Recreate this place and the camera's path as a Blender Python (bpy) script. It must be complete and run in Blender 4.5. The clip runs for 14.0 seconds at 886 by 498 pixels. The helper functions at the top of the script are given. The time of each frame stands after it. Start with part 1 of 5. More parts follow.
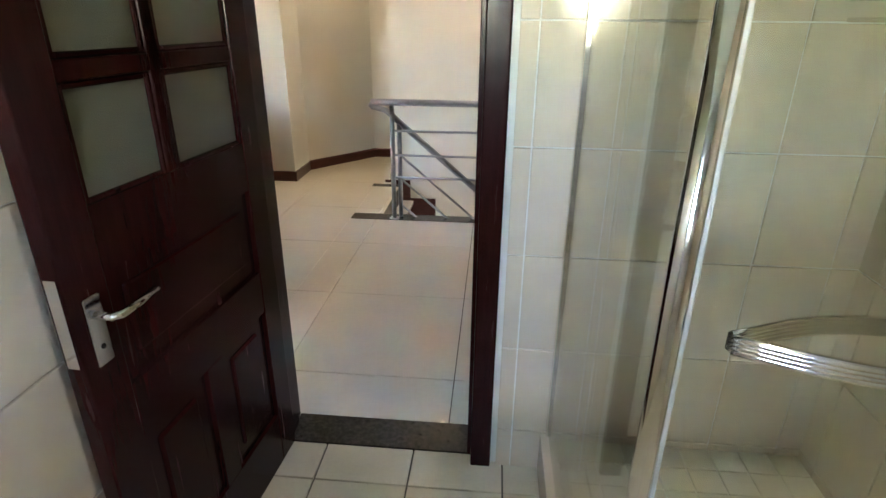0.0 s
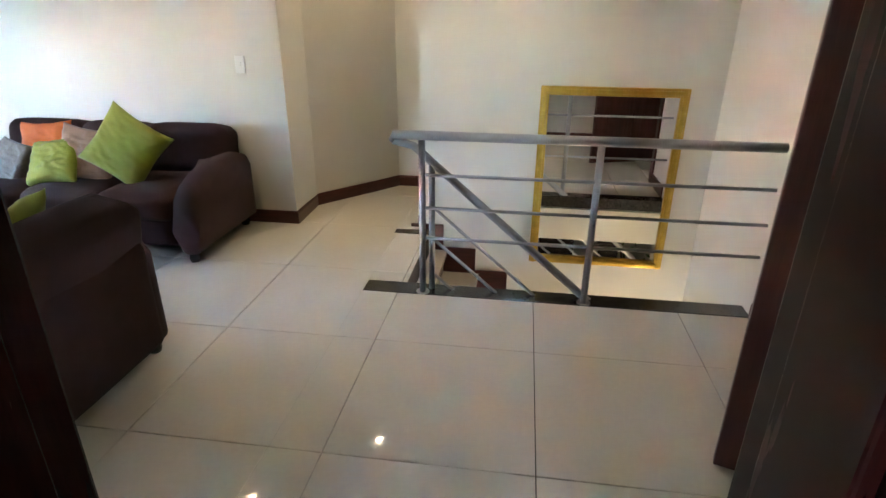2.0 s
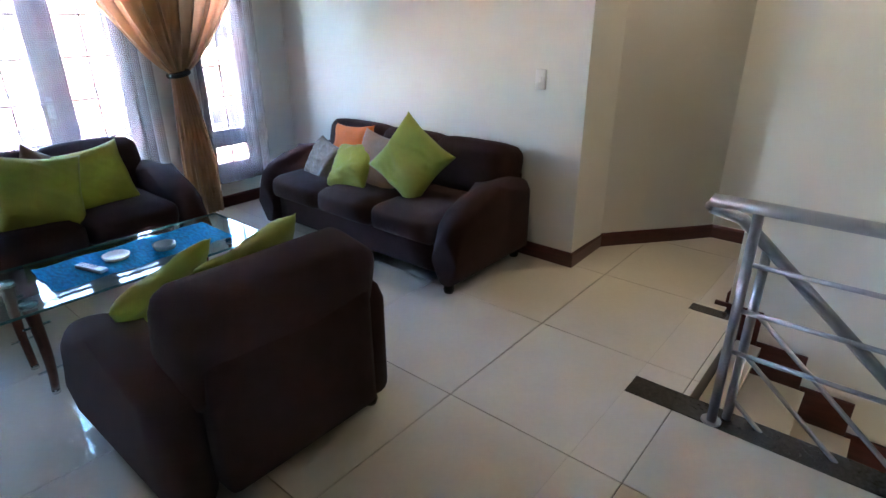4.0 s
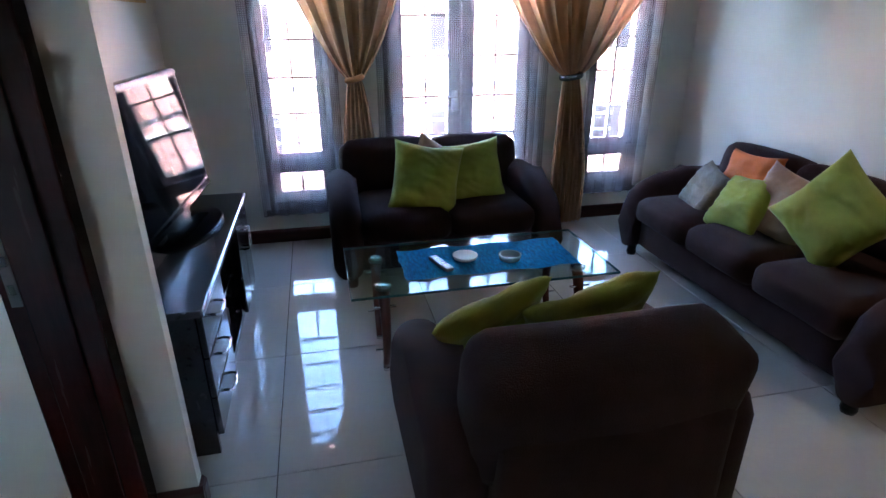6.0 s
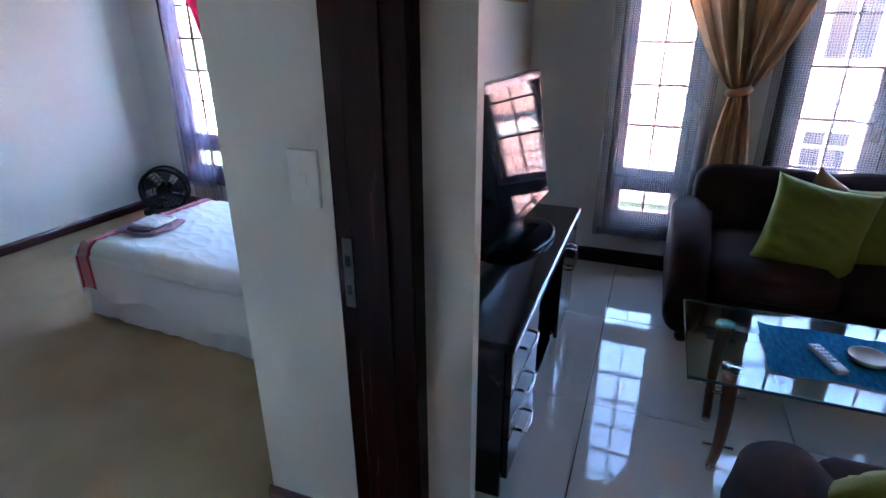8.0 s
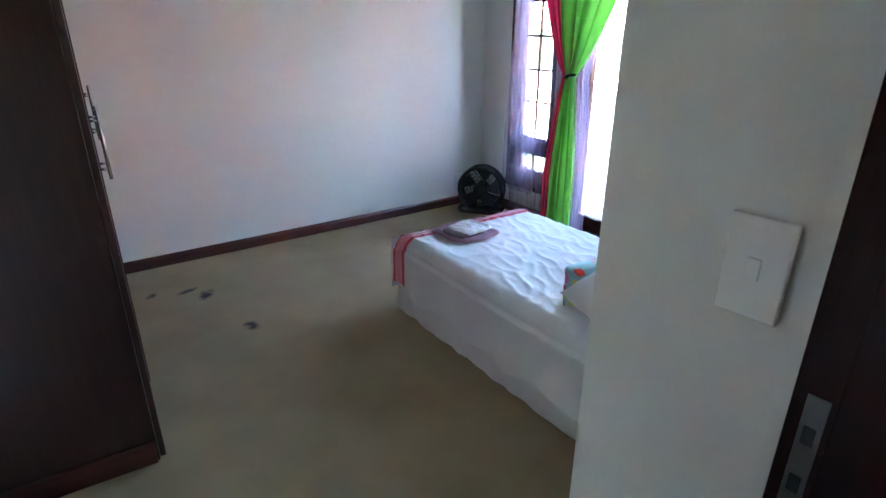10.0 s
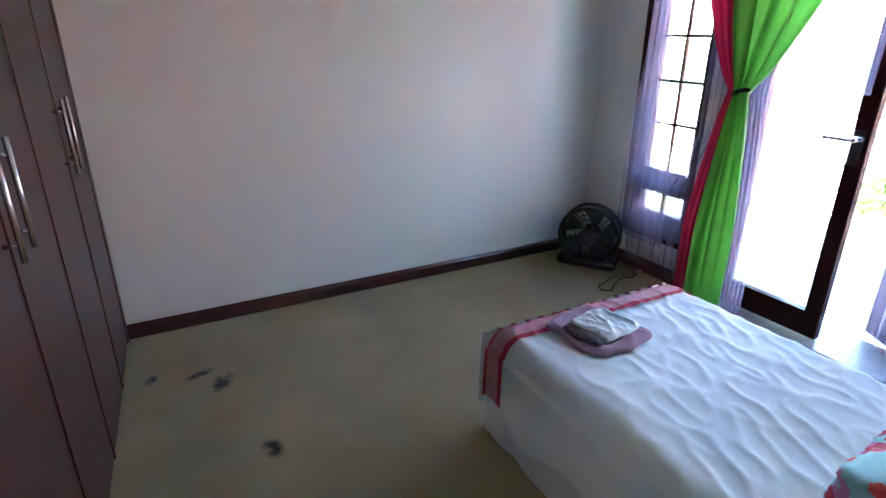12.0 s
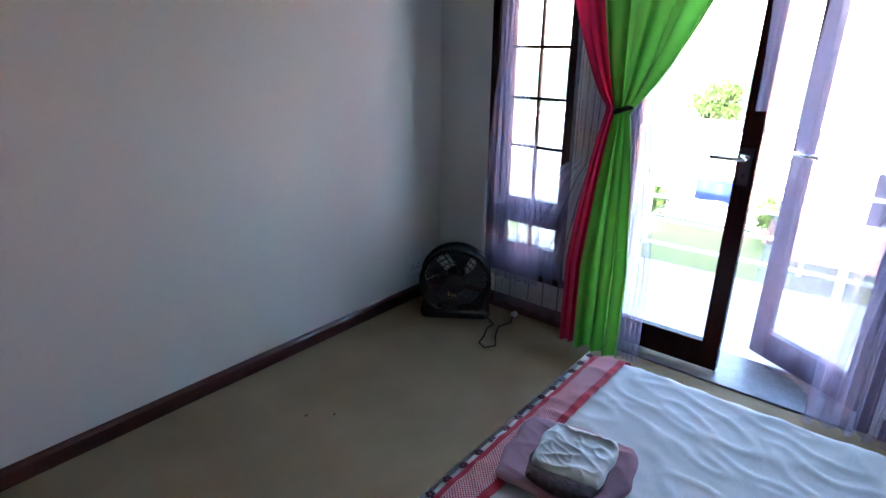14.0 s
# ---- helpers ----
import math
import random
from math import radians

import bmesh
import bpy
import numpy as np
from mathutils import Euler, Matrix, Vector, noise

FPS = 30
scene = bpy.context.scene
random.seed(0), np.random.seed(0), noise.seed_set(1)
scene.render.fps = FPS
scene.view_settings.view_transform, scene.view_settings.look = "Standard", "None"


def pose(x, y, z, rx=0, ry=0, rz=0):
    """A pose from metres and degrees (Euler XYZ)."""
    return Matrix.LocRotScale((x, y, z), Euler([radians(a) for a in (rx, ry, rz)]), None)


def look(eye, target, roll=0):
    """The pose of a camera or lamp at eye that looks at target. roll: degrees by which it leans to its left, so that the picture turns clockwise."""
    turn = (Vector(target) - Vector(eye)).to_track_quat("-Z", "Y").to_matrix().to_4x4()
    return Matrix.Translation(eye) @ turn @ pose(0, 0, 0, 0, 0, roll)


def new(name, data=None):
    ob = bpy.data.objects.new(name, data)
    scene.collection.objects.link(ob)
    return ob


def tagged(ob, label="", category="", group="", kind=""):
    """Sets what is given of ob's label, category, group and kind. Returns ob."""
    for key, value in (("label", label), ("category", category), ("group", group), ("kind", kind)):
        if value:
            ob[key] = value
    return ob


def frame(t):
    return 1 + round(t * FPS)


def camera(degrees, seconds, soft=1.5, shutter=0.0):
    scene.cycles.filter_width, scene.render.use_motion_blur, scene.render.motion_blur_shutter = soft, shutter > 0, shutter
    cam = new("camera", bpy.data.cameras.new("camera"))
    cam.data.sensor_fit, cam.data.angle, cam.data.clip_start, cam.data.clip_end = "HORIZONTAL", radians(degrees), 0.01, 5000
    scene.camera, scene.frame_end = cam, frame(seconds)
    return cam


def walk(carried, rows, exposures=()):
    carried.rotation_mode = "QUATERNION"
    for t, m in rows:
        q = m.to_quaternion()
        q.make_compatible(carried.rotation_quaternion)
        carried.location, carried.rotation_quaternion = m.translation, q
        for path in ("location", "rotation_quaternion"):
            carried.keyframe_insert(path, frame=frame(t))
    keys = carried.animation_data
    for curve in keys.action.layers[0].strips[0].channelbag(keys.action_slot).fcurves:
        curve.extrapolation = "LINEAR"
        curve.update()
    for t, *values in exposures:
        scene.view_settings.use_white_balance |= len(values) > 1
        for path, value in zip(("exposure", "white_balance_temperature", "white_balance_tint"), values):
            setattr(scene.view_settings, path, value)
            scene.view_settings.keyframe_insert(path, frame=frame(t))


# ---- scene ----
cam = camera(77.5, 14.0)
PATH = [
    (0, (0.035, -0.14, 1.516), (-0.129, 1.7, 0.749), 0.5),
    (0.5, (-0.043, 0.202, 1.532), (-0.219, 2.038, 0.76), 0.6),
    (1, (-0.1, 0.554, 1.532), (-0.295, 2.389, 0.762), 0.7),
    (1.5, (-0.16, 0.9, 1.53), (-0.384, 2.729, 0.754), 0.4),
    (2, (-0.222, 1.21, 1.523), (-0.477, 3.034, 0.743), 0.4),
    (2.2, (-0.235, 1.318, 1.521), (-0.521, 3.139, 0.745), 0.2),
    (4.3, (-0.47, 2.047, 1.568), (-1.799, 3.317, 0.78), -0.3),
    (4.5, (-0.505, 2.083, 1.571), (-1.92, 3.255, 0.78), -0.4),
    (5, (-0.62, 2.115, 1.583), (-2.202, 3.056, 0.803), -0.2),
    (5.5, (-0.72, 2.17, 1.585), (-2.431, 2.846, 0.802), -0.3),
    (6, (-0.844, 2.205, 1.559), (-2.642, 2.61, 0.784), -0.1),
    (6.5, (-0.924, 2.226, 1.568), (-2.762, 2.337, 0.789), 0.1),
    (7, (-1.039, 2.192, 1.543), (-2.875, 2.035, 0.766), -0.0),
    (7.5, (-1.155, 2.134, 1.549), (-2.952, 1.726, 0.771), -0.1),
    (8, (-1.235, 2.074, 1.546), (-2.96, 1.413, 0.78), -0.3),
    (8.5, (-1.346, 1.993, 1.536), (-2.95, 1.071, 0.777), 0.0),
    (9, (-1.445, 1.908, 1.53), (-2.892, 0.755, 0.77), 0.1),
    (9.2, (-1.473, 1.863, 1.533), (-2.845, 0.625, 0.768), 0.2),
    (11.3, (-1.879, 0.937, 1.405), (-2.864, -0.647, 0.683), 0.3),
    (11.5, (-1.939, 0.859, 1.41), (-2.907, -0.732, 0.685), 0.4),
    (12, (-2.075, 0.604, 1.42), (-3.047, -0.987, 0.696), 0.3),
    (12.5, (-2.157, 0.373, 1.409), (-3.163, -1.208, 0.71), 0.4),
    (13, (-2.212, 0.176, 1.401), (-3.329, -1.335, 0.716), 0.7),
    (13.5, (-2.324, -0.019, 1.431), (-3.622, -1.369, 0.731), 0.3),
    (14, (-2.37, -0.158, 1.408), (-3.874, -1.287, 0.725), 0.5),
]
walk(cam, [(t, look(eye, target, roll)) for t, eye, target, roll in PATH],
     ((0.0, 7.6, 6450, 14), (1.0, 7.55, 6450, 14), (2.2, 7.45, 6000, 12), (4.5, 6.75, 5600, 14), (5.5, 6.45, 5500, 16), (6.5, 6.15, 5450, 18), (7.5, 5.95, 5450, 20), (8.3, 5.85, 5600, 20), (9.0, 5.9, 5800, 18),
      (11.5, 5.75, 6050, 16), (12.5, 5.36, 6050, 16), (14.0, 4.88, 6050, 16)))


# ---- world and sun ----
world = bpy.data.worlds.new("world")
scene.world = world
world.use_nodes = True
_n = world.node_tree.nodes
_sky = _n.new("ShaderNodeTexSky")
_sky.sky_type = "NISHITA"
_sky.sun_disc = False
_sky.sun_elevation = radians(22)
_sky.sun_rotation = radians(90)
_n["Background"].inputs[1].default_value = 0.15
world.node_tree.links.new(_sky.outputs[0], _n["Background"].inputs[0])
sun = new("sun", bpy.data.lights.new("sun", "SUN"))
sun.data.energy, sun.data.angle, sun.data.color = 4.0, radians(0.5), (1.0, 0.95, 0.88)
sun.matrix_world = look((20, 2, 8.1), (0, 0, 0))


# ---- materials ----
def tree(name):
    m = bpy.data.materials.new(name)
    m.use_nodes = True
    t = m.node_tree
    return m, t, t.nodes["Principled BSDF"]


def mat(name, col, rough=0.5, metal=0.0, var=0.12, scale=6.0, bump=0.0, bscale=80.0, coat=0.0, sheen=0.0, per=0.0, stretch=None, col2=None, spec=0.5):
    """Principled surface: two scales of colour variation, roughness variation, relief."""
    m, t, p = tree(name)
    N, L = t.nodes, t.links
    tc = N.new("ShaderNodeTexCoord")
    mp = N.new("ShaderNodeMapping")
    L.new(tc.outputs["Object"], mp.inputs[0])
    if stretch:
        mp.inputs["Scale"].default_value = stretch
    n1 = N.new("ShaderNodeTexNoise")
    n1.inputs["Scale"].default_value, n1.inputs["Detail"].default_value = scale, 6
    n2 = N.new("ShaderNodeTexNoise")
    n2.inputs["Scale"].default_value, n2.inputs["Detail"].default_value = bscale, 3
    L.new(mp.outputs[0], n1.inputs["Vector"])
    L.new(mp.outputs[0], n2.inputs["Vector"])
    rmp = N.new("ShaderNodeMapRange")
    rmp.inputs["From Min"].default_value, rmp.inputs["From Max"].default_value = 0.3, 0.7
    mixf = N.new("ShaderNodeMath")
    mixf.operation = "MULTIPLY_ADD"
    L.new(n2.outputs["Fac"], mixf.inputs[0])
    mixf.inputs[1].default_value = 0.35
    sub = N.new("ShaderNodeMath")
    sub.operation = "MULTIPLY"
    L.new(n1.outputs["Fac"], sub.inputs[0])
    sub.inputs[1].default_value = 0.65
    L.new(sub.outputs[0], mixf.inputs[2])
    fac = mixf.outputs[0]
    if per:
        oi = N.new("ShaderNodeObjectInfo")
        pr = N.new("ShaderNodeMath")
        pr.operation = "MULTIPLY_ADD"
        L.new(oi.outputs["Random"], pr.inputs[0])
        pr.inputs[1].default_value = per
        L.new(fac, pr.inputs[2])
        fac = pr.outputs[0]
    L.new(fac, rmp.inputs[0])
    mx = N.new("ShaderNodeMix")
    mx.data_type = "RGBA"
    a = tuple(max(0.0, c * (1 - var)) for c in col)
    b = col2 if col2 else tuple(min(1.0, c * (1 + var)) for c in col)
    mx.inputs["A"].default_value, mx.inputs["B"].default_value = (*a, 1), (*b, 1)
    L.new(rmp.outputs[0], mx.inputs["Factor"])
    L.new(mx.outputs["Result"], p.inputs["Base Color"])
    rr = N.new("ShaderNodeMapRange")
    rr.inputs["To Min"].default_value, rr.inputs["To Max"].default_value = max(0.02, rough * 0.85), min(1, rough * 1.15)
    L.new(n1.outputs["Fac"], rr.inputs[0])
    L.new(rr.outputs[0], p.inputs["Roughness"])
    p.inputs["Metallic"].default_value = metal
    p.inputs["Coat Weight"].default_value = coat
    p.inputs["Sheen Weight"].default_value = sheen
    p.inputs["Specular IOR Level"].default_value = spec
    if bump:
        bp = N.new("ShaderNodeBump")
        bp.inputs["Strength"].default_value, bp.inputs["Distance"].default_value = bump, 0.004
        L.new(n2.outputs["Fac"], bp.inputs["Height"])
        L.new(bp.outputs[0], p.inputs["Normal"])
    return m


def wood(name, dark, light, rough=0.25, coat=0.4, stretch=(14, 14, 1.2)):
    return mat(name, dark, rough, var=0.25, scale=3.0, bump=0.015, bscale=18, coat=coat, spec=0.4, stretch=stretch, col2=light)


def glass(name, col=(1, 1, 1), rough=0.0, trans=0.92):
    """Thin clear pane: mostly straight through, gloss by Fresnel."""
    m, t, p = tree(name)
    N, L = t.nodes, t.links
    tr = N.new("ShaderNodeBsdfTransparent")
    tr.inputs[0].default_value = (*(c * trans for c in col), 1)
    gl = N.new("ShaderNodeBsdfGlossy")
    gl.inputs["Roughness"].default_value = rough
    lw = N.new("ShaderNodeLayerWeight")
    lw.inputs[0].default_value = 0.5
    pw, fr = N.new("ShaderNodeMath"), N.new("ShaderNodeMath")
    pw.operation, fr.operation = "POWER", "MULTIPLY_ADD"
    L.new(lw.outputs["Facing"], pw.inputs[0])
    pw.inputs[1].default_value = 5.0
    L.new(pw.outputs[0], fr.inputs[0])
    fr.inputs[1].default_value, fr.inputs[2].default_value = 0.9, 0.045
    mx = N.new("ShaderNodeMixShader")
    L.new(fr.outputs[0], mx.inputs[0])
    L.new(tr.outputs[0], mx.inputs[1])
    L.new(gl.outputs[0], mx.inputs[2])
    L.new(mx.outputs[0], N["Material Output"].inputs[0])
    return m


def sheer(name, col, open_share, weave=240.0):
    """Net cloth: threads in a weave with gaps between them."""
    m, t, p = tree(name)
    N, L = t.nodes, t.links
    tc = N.new("ShaderNodeTexCoord")
    w1, w2 = N.new("ShaderNodeTexWave"), N.new("ShaderNodeTexWave")
    w1.bands_direction, w2.bands_direction = "Z", "Y"
    for w in (w1, w2):
        w.inputs["Scale"].default_value = weave / 6.283
        w.inputs["Distortion"].default_value = 0.6
        L.new(tc.outputs["Object"], w.inputs["Vector"])
    mm = N.new("ShaderNodeMath")
    mm.operation = "MAXIMUM"
    L.new(w1.outputs["Fac"], mm.inputs[0])
    L.new(w2.outputs["Fac"], mm.inputs[1])
    rg = N.new("ShaderNodeMapRange")
    rg.inputs["To Min"].default_value, rg.inputs["To Max"].default_value = max(0.0, 0.82 - open_share), min(1.0, 1.2 - open_share)
    L.new(mm.outputs[0], rg.inputs[0])
    d, tl, tr = N.new("ShaderNodeBsdfDiffuse"), N.new("ShaderNodeBsdfTranslucent"), N.new("ShaderNodeBsdfTransparent")
    d.inputs[0].default_value = tl.inputs[0].default_value = (*col, 1)
    m1, m2 = N.new("ShaderNodeMixShader"), N.new("ShaderNodeMixShader")
    L.new(d.outputs[0], m1.inputs[1])
    L.new(tl.outputs[0], m1.inputs[2])
    L.new(rg.outputs[0], m2.inputs[0])
    L.new(tr.outputs[0], m2.inputs[1])
    L.new(m1.outputs[0], m2.inputs[2])
    L.new(m2.outputs[0], N["Material Output"].inputs[0])
    return m


def emit(name, col, strength):
    m, t, p = tree(name)
    p.inputs["Emission Color"].default_value = (*col, 1)
    p.inputs["Emission Strength"].default_value = strength
    return m


M_WALL = mat("wall_paint", (0.69, 0.68, 0.635), 0.55, var=0.03, scale=1.5, bump=0.05, bscale=160)
M_CEIL = mat("ceiling_paint", (0.74, 0.74, 0.72), 0.8, var=0.02, scale=2)
M_TILE = mat("porcelain_tile", (0.60, 0.57, 0.51), 0.045, var=0.05, scale=2.2, bscale=40, per=0.08, spec=0.6)
M_GROUT = mat("dark_grout", (0.06, 0.055, 0.05), 0.9, var=0.2, scale=20)
M_LGROUT = mat("white_grout", (0.75, 0.74, 0.70), 0.8, var=0.08, scale=20)
M_GRANITE = mat("dark_granite", (0.035, 0.032, 0.03), 0.2, var=0.6, scale=60, bscale=300, spec=0.5)
M_MAHOG = wood("mahogany_gloss", (0.019, 0.0034, 0.0030), (0.027, 0.0048, 0.0042), 0.26, 0.03)
M_MAHOG.node_tree.nodes["Principled BSDF"].inputs["Specular IOR Level"].default_value = 0.12
M_SATIN = wood("mahogany_satin", (0.050, 0.013, 0.010), (0.075, 0.020, 0.016), 0.38, 0.1)
M_SEAL = mat("grey_seal", (0.40, 0.38, 0.33), 0.5)
M_SKIRT = wood("skirting_mahogany", (0.045, 0.010, 0.008), (0.09, 0.02, 0.016), 0.3, 0.3, (1.5, 1.5, 14))
M_DARKWOOD = wood("espresso_veneer", (0.012, 0.008, 0.008), (0.028, 0.02, 0.02), 0.22, 0.4, (1.5, 14, 14))
M_WARD = wood("wardrobe_laminate", (0.029, 0.0095, 0.0085), (0.050, 0.017, 0.0145), 0.34, 0.12)
M_CARPET = mat("beige_carpet", (0.318, 0.226, 0.122), 0.95, var=0.16, scale=3, bump=0.6, bscale=420, sheen=0.05, col2=(0.40, 0.298, 0.170), spec=0.1)


def scuffs(m, marks):
    """Dark rubbed marks (x, y, half length, half width, degrees) trodden into a carpet."""
    t = m.node_tree
    N, L = t.nodes, t.links
    base = N["Principled BSDF"].inputs["Base Color"].links[0].from_socket
    tc = N["Texture Coordinate"]
    nz = N.new("ShaderNodeTexNoise")
    nz.inputs["Scale"].default_value = 30
    L.new(tc.outputs["Object"], nz.inputs["Vector"])
    total = None
    for x, y, a, b, deg in marks:
        mp = N.new("ShaderNodeMapping")
        mp.vector_type = "TEXTURE"
        mp.inputs["Location"].default_value = (x, y, 0)
        mp.inputs["Rotation"].default_value = (0, 0, radians(deg))
        mp.inputs["Scale"].default_value = (a, b, 1)
        L.new(tc.outputs["Object"], mp.inputs[0])
        g = N.new("ShaderNodeTexGradient")
        g.gradient_type = "SPHERICAL"
        L.new(mp.outputs[0], g.inputs[0])
        if total is None:
            total = g.outputs["Fac"]
        else:
            ad = N.new("ShaderNodeMath")
            ad.operation = "MAXIMUM"
            L.new(total, ad.inputs[0])
            L.new(g.outputs["Fac"], ad.inputs[1])
            total = ad.outputs[0]
    ml = N.new("ShaderNodeMath")
    ml.operation = "MULTIPLY"
    ml.use_clamp = True
    sc = N.new("ShaderNodeMapRange")
    sc.inputs["From Min"].default_value, sc.inputs["From Max"].default_value = 0.3, 0.6
    sc.inputs["To Min"].default_value, sc.inputs["To Max"].default_value = 0.3, 2.0
    L.new(nz.outputs["Fac"], sc.inputs[0])
    L.new(total, ml.inputs[0])
    L.new(sc.outputs[0], ml.inputs[1])
    mx = N.new("ShaderNodeMix")
    mx.data_type = "RGBA"
    mx.inputs["B"].default_value = (0.06, 0.05, 0.045, 1)
    L.new(ml.outputs[0], mx.inputs["Factor"])
    L.new(base, mx.inputs["A"])
    L.new(mx.outputs["Result"], N["Principled BSDF"].inputs["Base Color"])


scuffs(M_CARPET, [(-2.30, -1.64, 0.09, 0.05, 60), (-2.41, -1.12, 0.07, 0.045, 100), (-2.22, -1.75, 0.08, 0.03, 20), (-2.03, -1.80, 0.05, 0.03, 50),
                  (-3.60, -1.72, 0.012, 0.008, 30), (-3.52, -1.80, 0.012, 0.009, 0)])
M_SOFA = mat("brown_corduroy", (0.040, 0.0195, 0.0185), 0.95, var=0.3, scale=10, bump=0.5, bscale=260, sheen=0.04, spec=0.15)
M_STEEL = mat("painted_steel_grey", (0.33, 0.34, 0.37), 0.32, 0.6, var=0.05, scale=8)
M_CHROME = mat("chrome", (0.75, 0.75, 0.76), 0.12, 1.0, var=0.04, scale=10)
M_GOLD = mat("gilt_frame", (0.55, 0.36, 0.06), 0.3, 0.8, var=0.2, scale=14, bump=0.1, bscale=60)
M_MIRROR = mat("mirror_glass", (0.9, 0.9, 0.9), 0.02, 1.0, var=0.0)
M_GLASS = glass("window_glass")
M_SHOWER = glass("shower_glass", (0.945, 0.965, 0.93), 0.02, 0.97)
M_TABLEGLASS = glass("table_glass", (0.80, 0.93, 0.92), 0.0, 0.93)
M_FROST = mat("frosted_glass", (0.13, 0.125, 0.085), 0.35, var=0.08, scale=5, bump=0.5, bscale=350)
M_NET = sheer("taupe_net", (0.30, 0.26, 0.265), 0.63, 150)
M_VIOLET = sheer("violet_voile", (0.47, 0.41, 0.58), 0.76, 1500)
M_COPPER = mat("copper_satin", (0.52, 0.30, 0.155), 0.38, 0.1, var=0.2, scale=4, bump=0.1, bscale=300, sheen=0.3, stretch=(1, 1, 0.2))
M_GREEN = mat("green_cotton", (0.10, 0.36, 0.045), 0.75, var=0.12, scale=5, bump=0.2, bscale=400, sheen=0.2)
M_CERISE = mat("cerise_cotton", (0.42, 0.012, 0.055), 0.75, var=0.12, scale=5, bump=0.2, bscale=400)


def lit_through(m, share):
    """Thin cloth that lets some light through."""
    t = m.node_tree
    p = t.nodes["Principled BSDF"]
    tl, mx = t.nodes.new("ShaderNodeBsdfTranslucent"), t.nodes.new("ShaderNodeMixShader")
    t.links.new(p.inputs["Base Color"].links[0].from_socket, tl.inputs[0])
    mx.inputs[0].default_value = share
    t.links.new(p.outputs[0], mx.inputs[1])
    t.links.new(tl.outputs[0], mx.inputs[2])
    t.links.new(mx.outputs[0], t.nodes["Material Output"].inputs[0])


lit_through(M_COPPER, 0.45)
lit_through(M_GREEN, 0.4)
lit_through(M_CERISE, 0.5)
M_LIME = mat("lime_velvet", (0.29, 0.315, 0.035), 0.8, var=0.18, scale=9, bump=0.35, bscale=260, sheen=0.1)
M_ORANGE = mat("orange_cotton", (0.62, 0.15, 0.02), 0.8, var=0.12, scale=9, bump=0.3, bscale=260)
M_TAN = mat("tan_satin", (0.30, 0.17, 0.10), 0.5, var=0.2, scale=9, bump=0.3, bscale=200)
M_SEQUIN = mat("silver_sequin", (0.13, 0.10, 0.07), 0.5, 0.1, var=0.3, scale=80, bump=0.8, bscale=240)
M_TURQ = mat("turquoise_weave", (0.005, 0.11, 0.27), 0.9, var=0.5, scale=26, bump=0.8, bscale=120, stretch=(1, 3, 1), col2=(0.015, 0.27, 0.50), spec=0.1)
M_WHITE = mat("white_plastic", (0.78, 0.78, 0.76), 0.35, var=0.02)
M_BLACK = mat("black_plastic", (0.012, 0.012, 0.013), 0.25, var=0.1)
M_SCREEN = mat("tv_screen", (0.004, 0.004, 0.005), 0.05, var=0.0, spec=0.15)
M_SCREEN.node_tree.nodes["Principled BSDF"].inputs["IOR"].default_value = 1.2
M_SHEET = mat("white_cotton", (0.71, 0.70, 0.69), 0.85, var=0.03, scale=6, bump=0.25, bscale=300)
M_RED = mat("red_braid", (0.42, 0.012, 0.035), 0.8, var=0.15, scale=20, bump=0.3, bscale=300)
M_MAUVE = mat("mauve_cotton", (0.33, 0.17, 0.22), 0.85, var=0.12, scale=8, bump=0.3, bscale=300)
M_CHERRY = wood("cherry_leg", (0.09, 0.022, 0.010), (0.17, 0.05, 0.02), 0.3, 0.4)
M_BATHTILE = mat("glazed_wall_tile", (0.64, 0.555, 0.44), 0.12, var=0.05, scale=3, per=0.1, bump=0.05, bscale=12)
M_BATHFLOOR = mat("bath_floor_tile", (0.62, 0.57, 0.46), 0.22, var=0.06, scale=5, per=0.1)
M_MOSAIC = mat("shower_mosaic", (0.42, 0.37, 0.28), 0.35, var=0.25, scale=2, per=0.8, col2=(0.66, 0.62, 0.50))
M_BRICKRED = mat("red_render", (0.46, 0.24, 0.20), 0.9, var=0.12, scale=2, bump=0.2, bscale=60)
M_WHITEWALL = mat("white_render", (0.78, 0.76, 0.72), 0.8, var=0.06, scale=2)
M_GRASS = mat("lawn", (0.04, 0.075, 0.02), 0.95, var=0.4, scale=3, bump=0.5, bscale=90)
M_LEAF = mat("leaf", (0.07, 0.12, 0.03), 0.6, var=0.4, scale=4)
M_BARK = mat("bark", (0.10, 0.07, 0.05), 0.9, var=0.3, scale=8)
M_PAVE = mat("pale_paving", (0.48, 0.45, 0.40), 0.85, var=0.1, scale=3)
M_ROOF = mat("roof_tile", (0.28, 0.11, 0.07), 0.8, var=0.2, scale=6)


# ---- mesh helpers ----
def box(x0, y0, z0, x1, y1, z1, bevel=0.0, seg=2, bm=None):
    b = bmesh.new()
    bmesh.ops.create_cube(b, size=1.0)
    for v in b.verts:
        v.co = Vector((x0 + (v.co.x + 0.5) * (x1 - x0), y0 + (v.co.y + 0.5) * (y1 - y0), z0 + (v.co.z + 0.5) * (z1 - z0)))
    if bevel:
        bmesh.ops.bevel(b, geom=list(b.edges), offset=bevel, segments=seg, profile=0.5, affect="EDGES")
    return merge(bm, b) if bm is not None else b


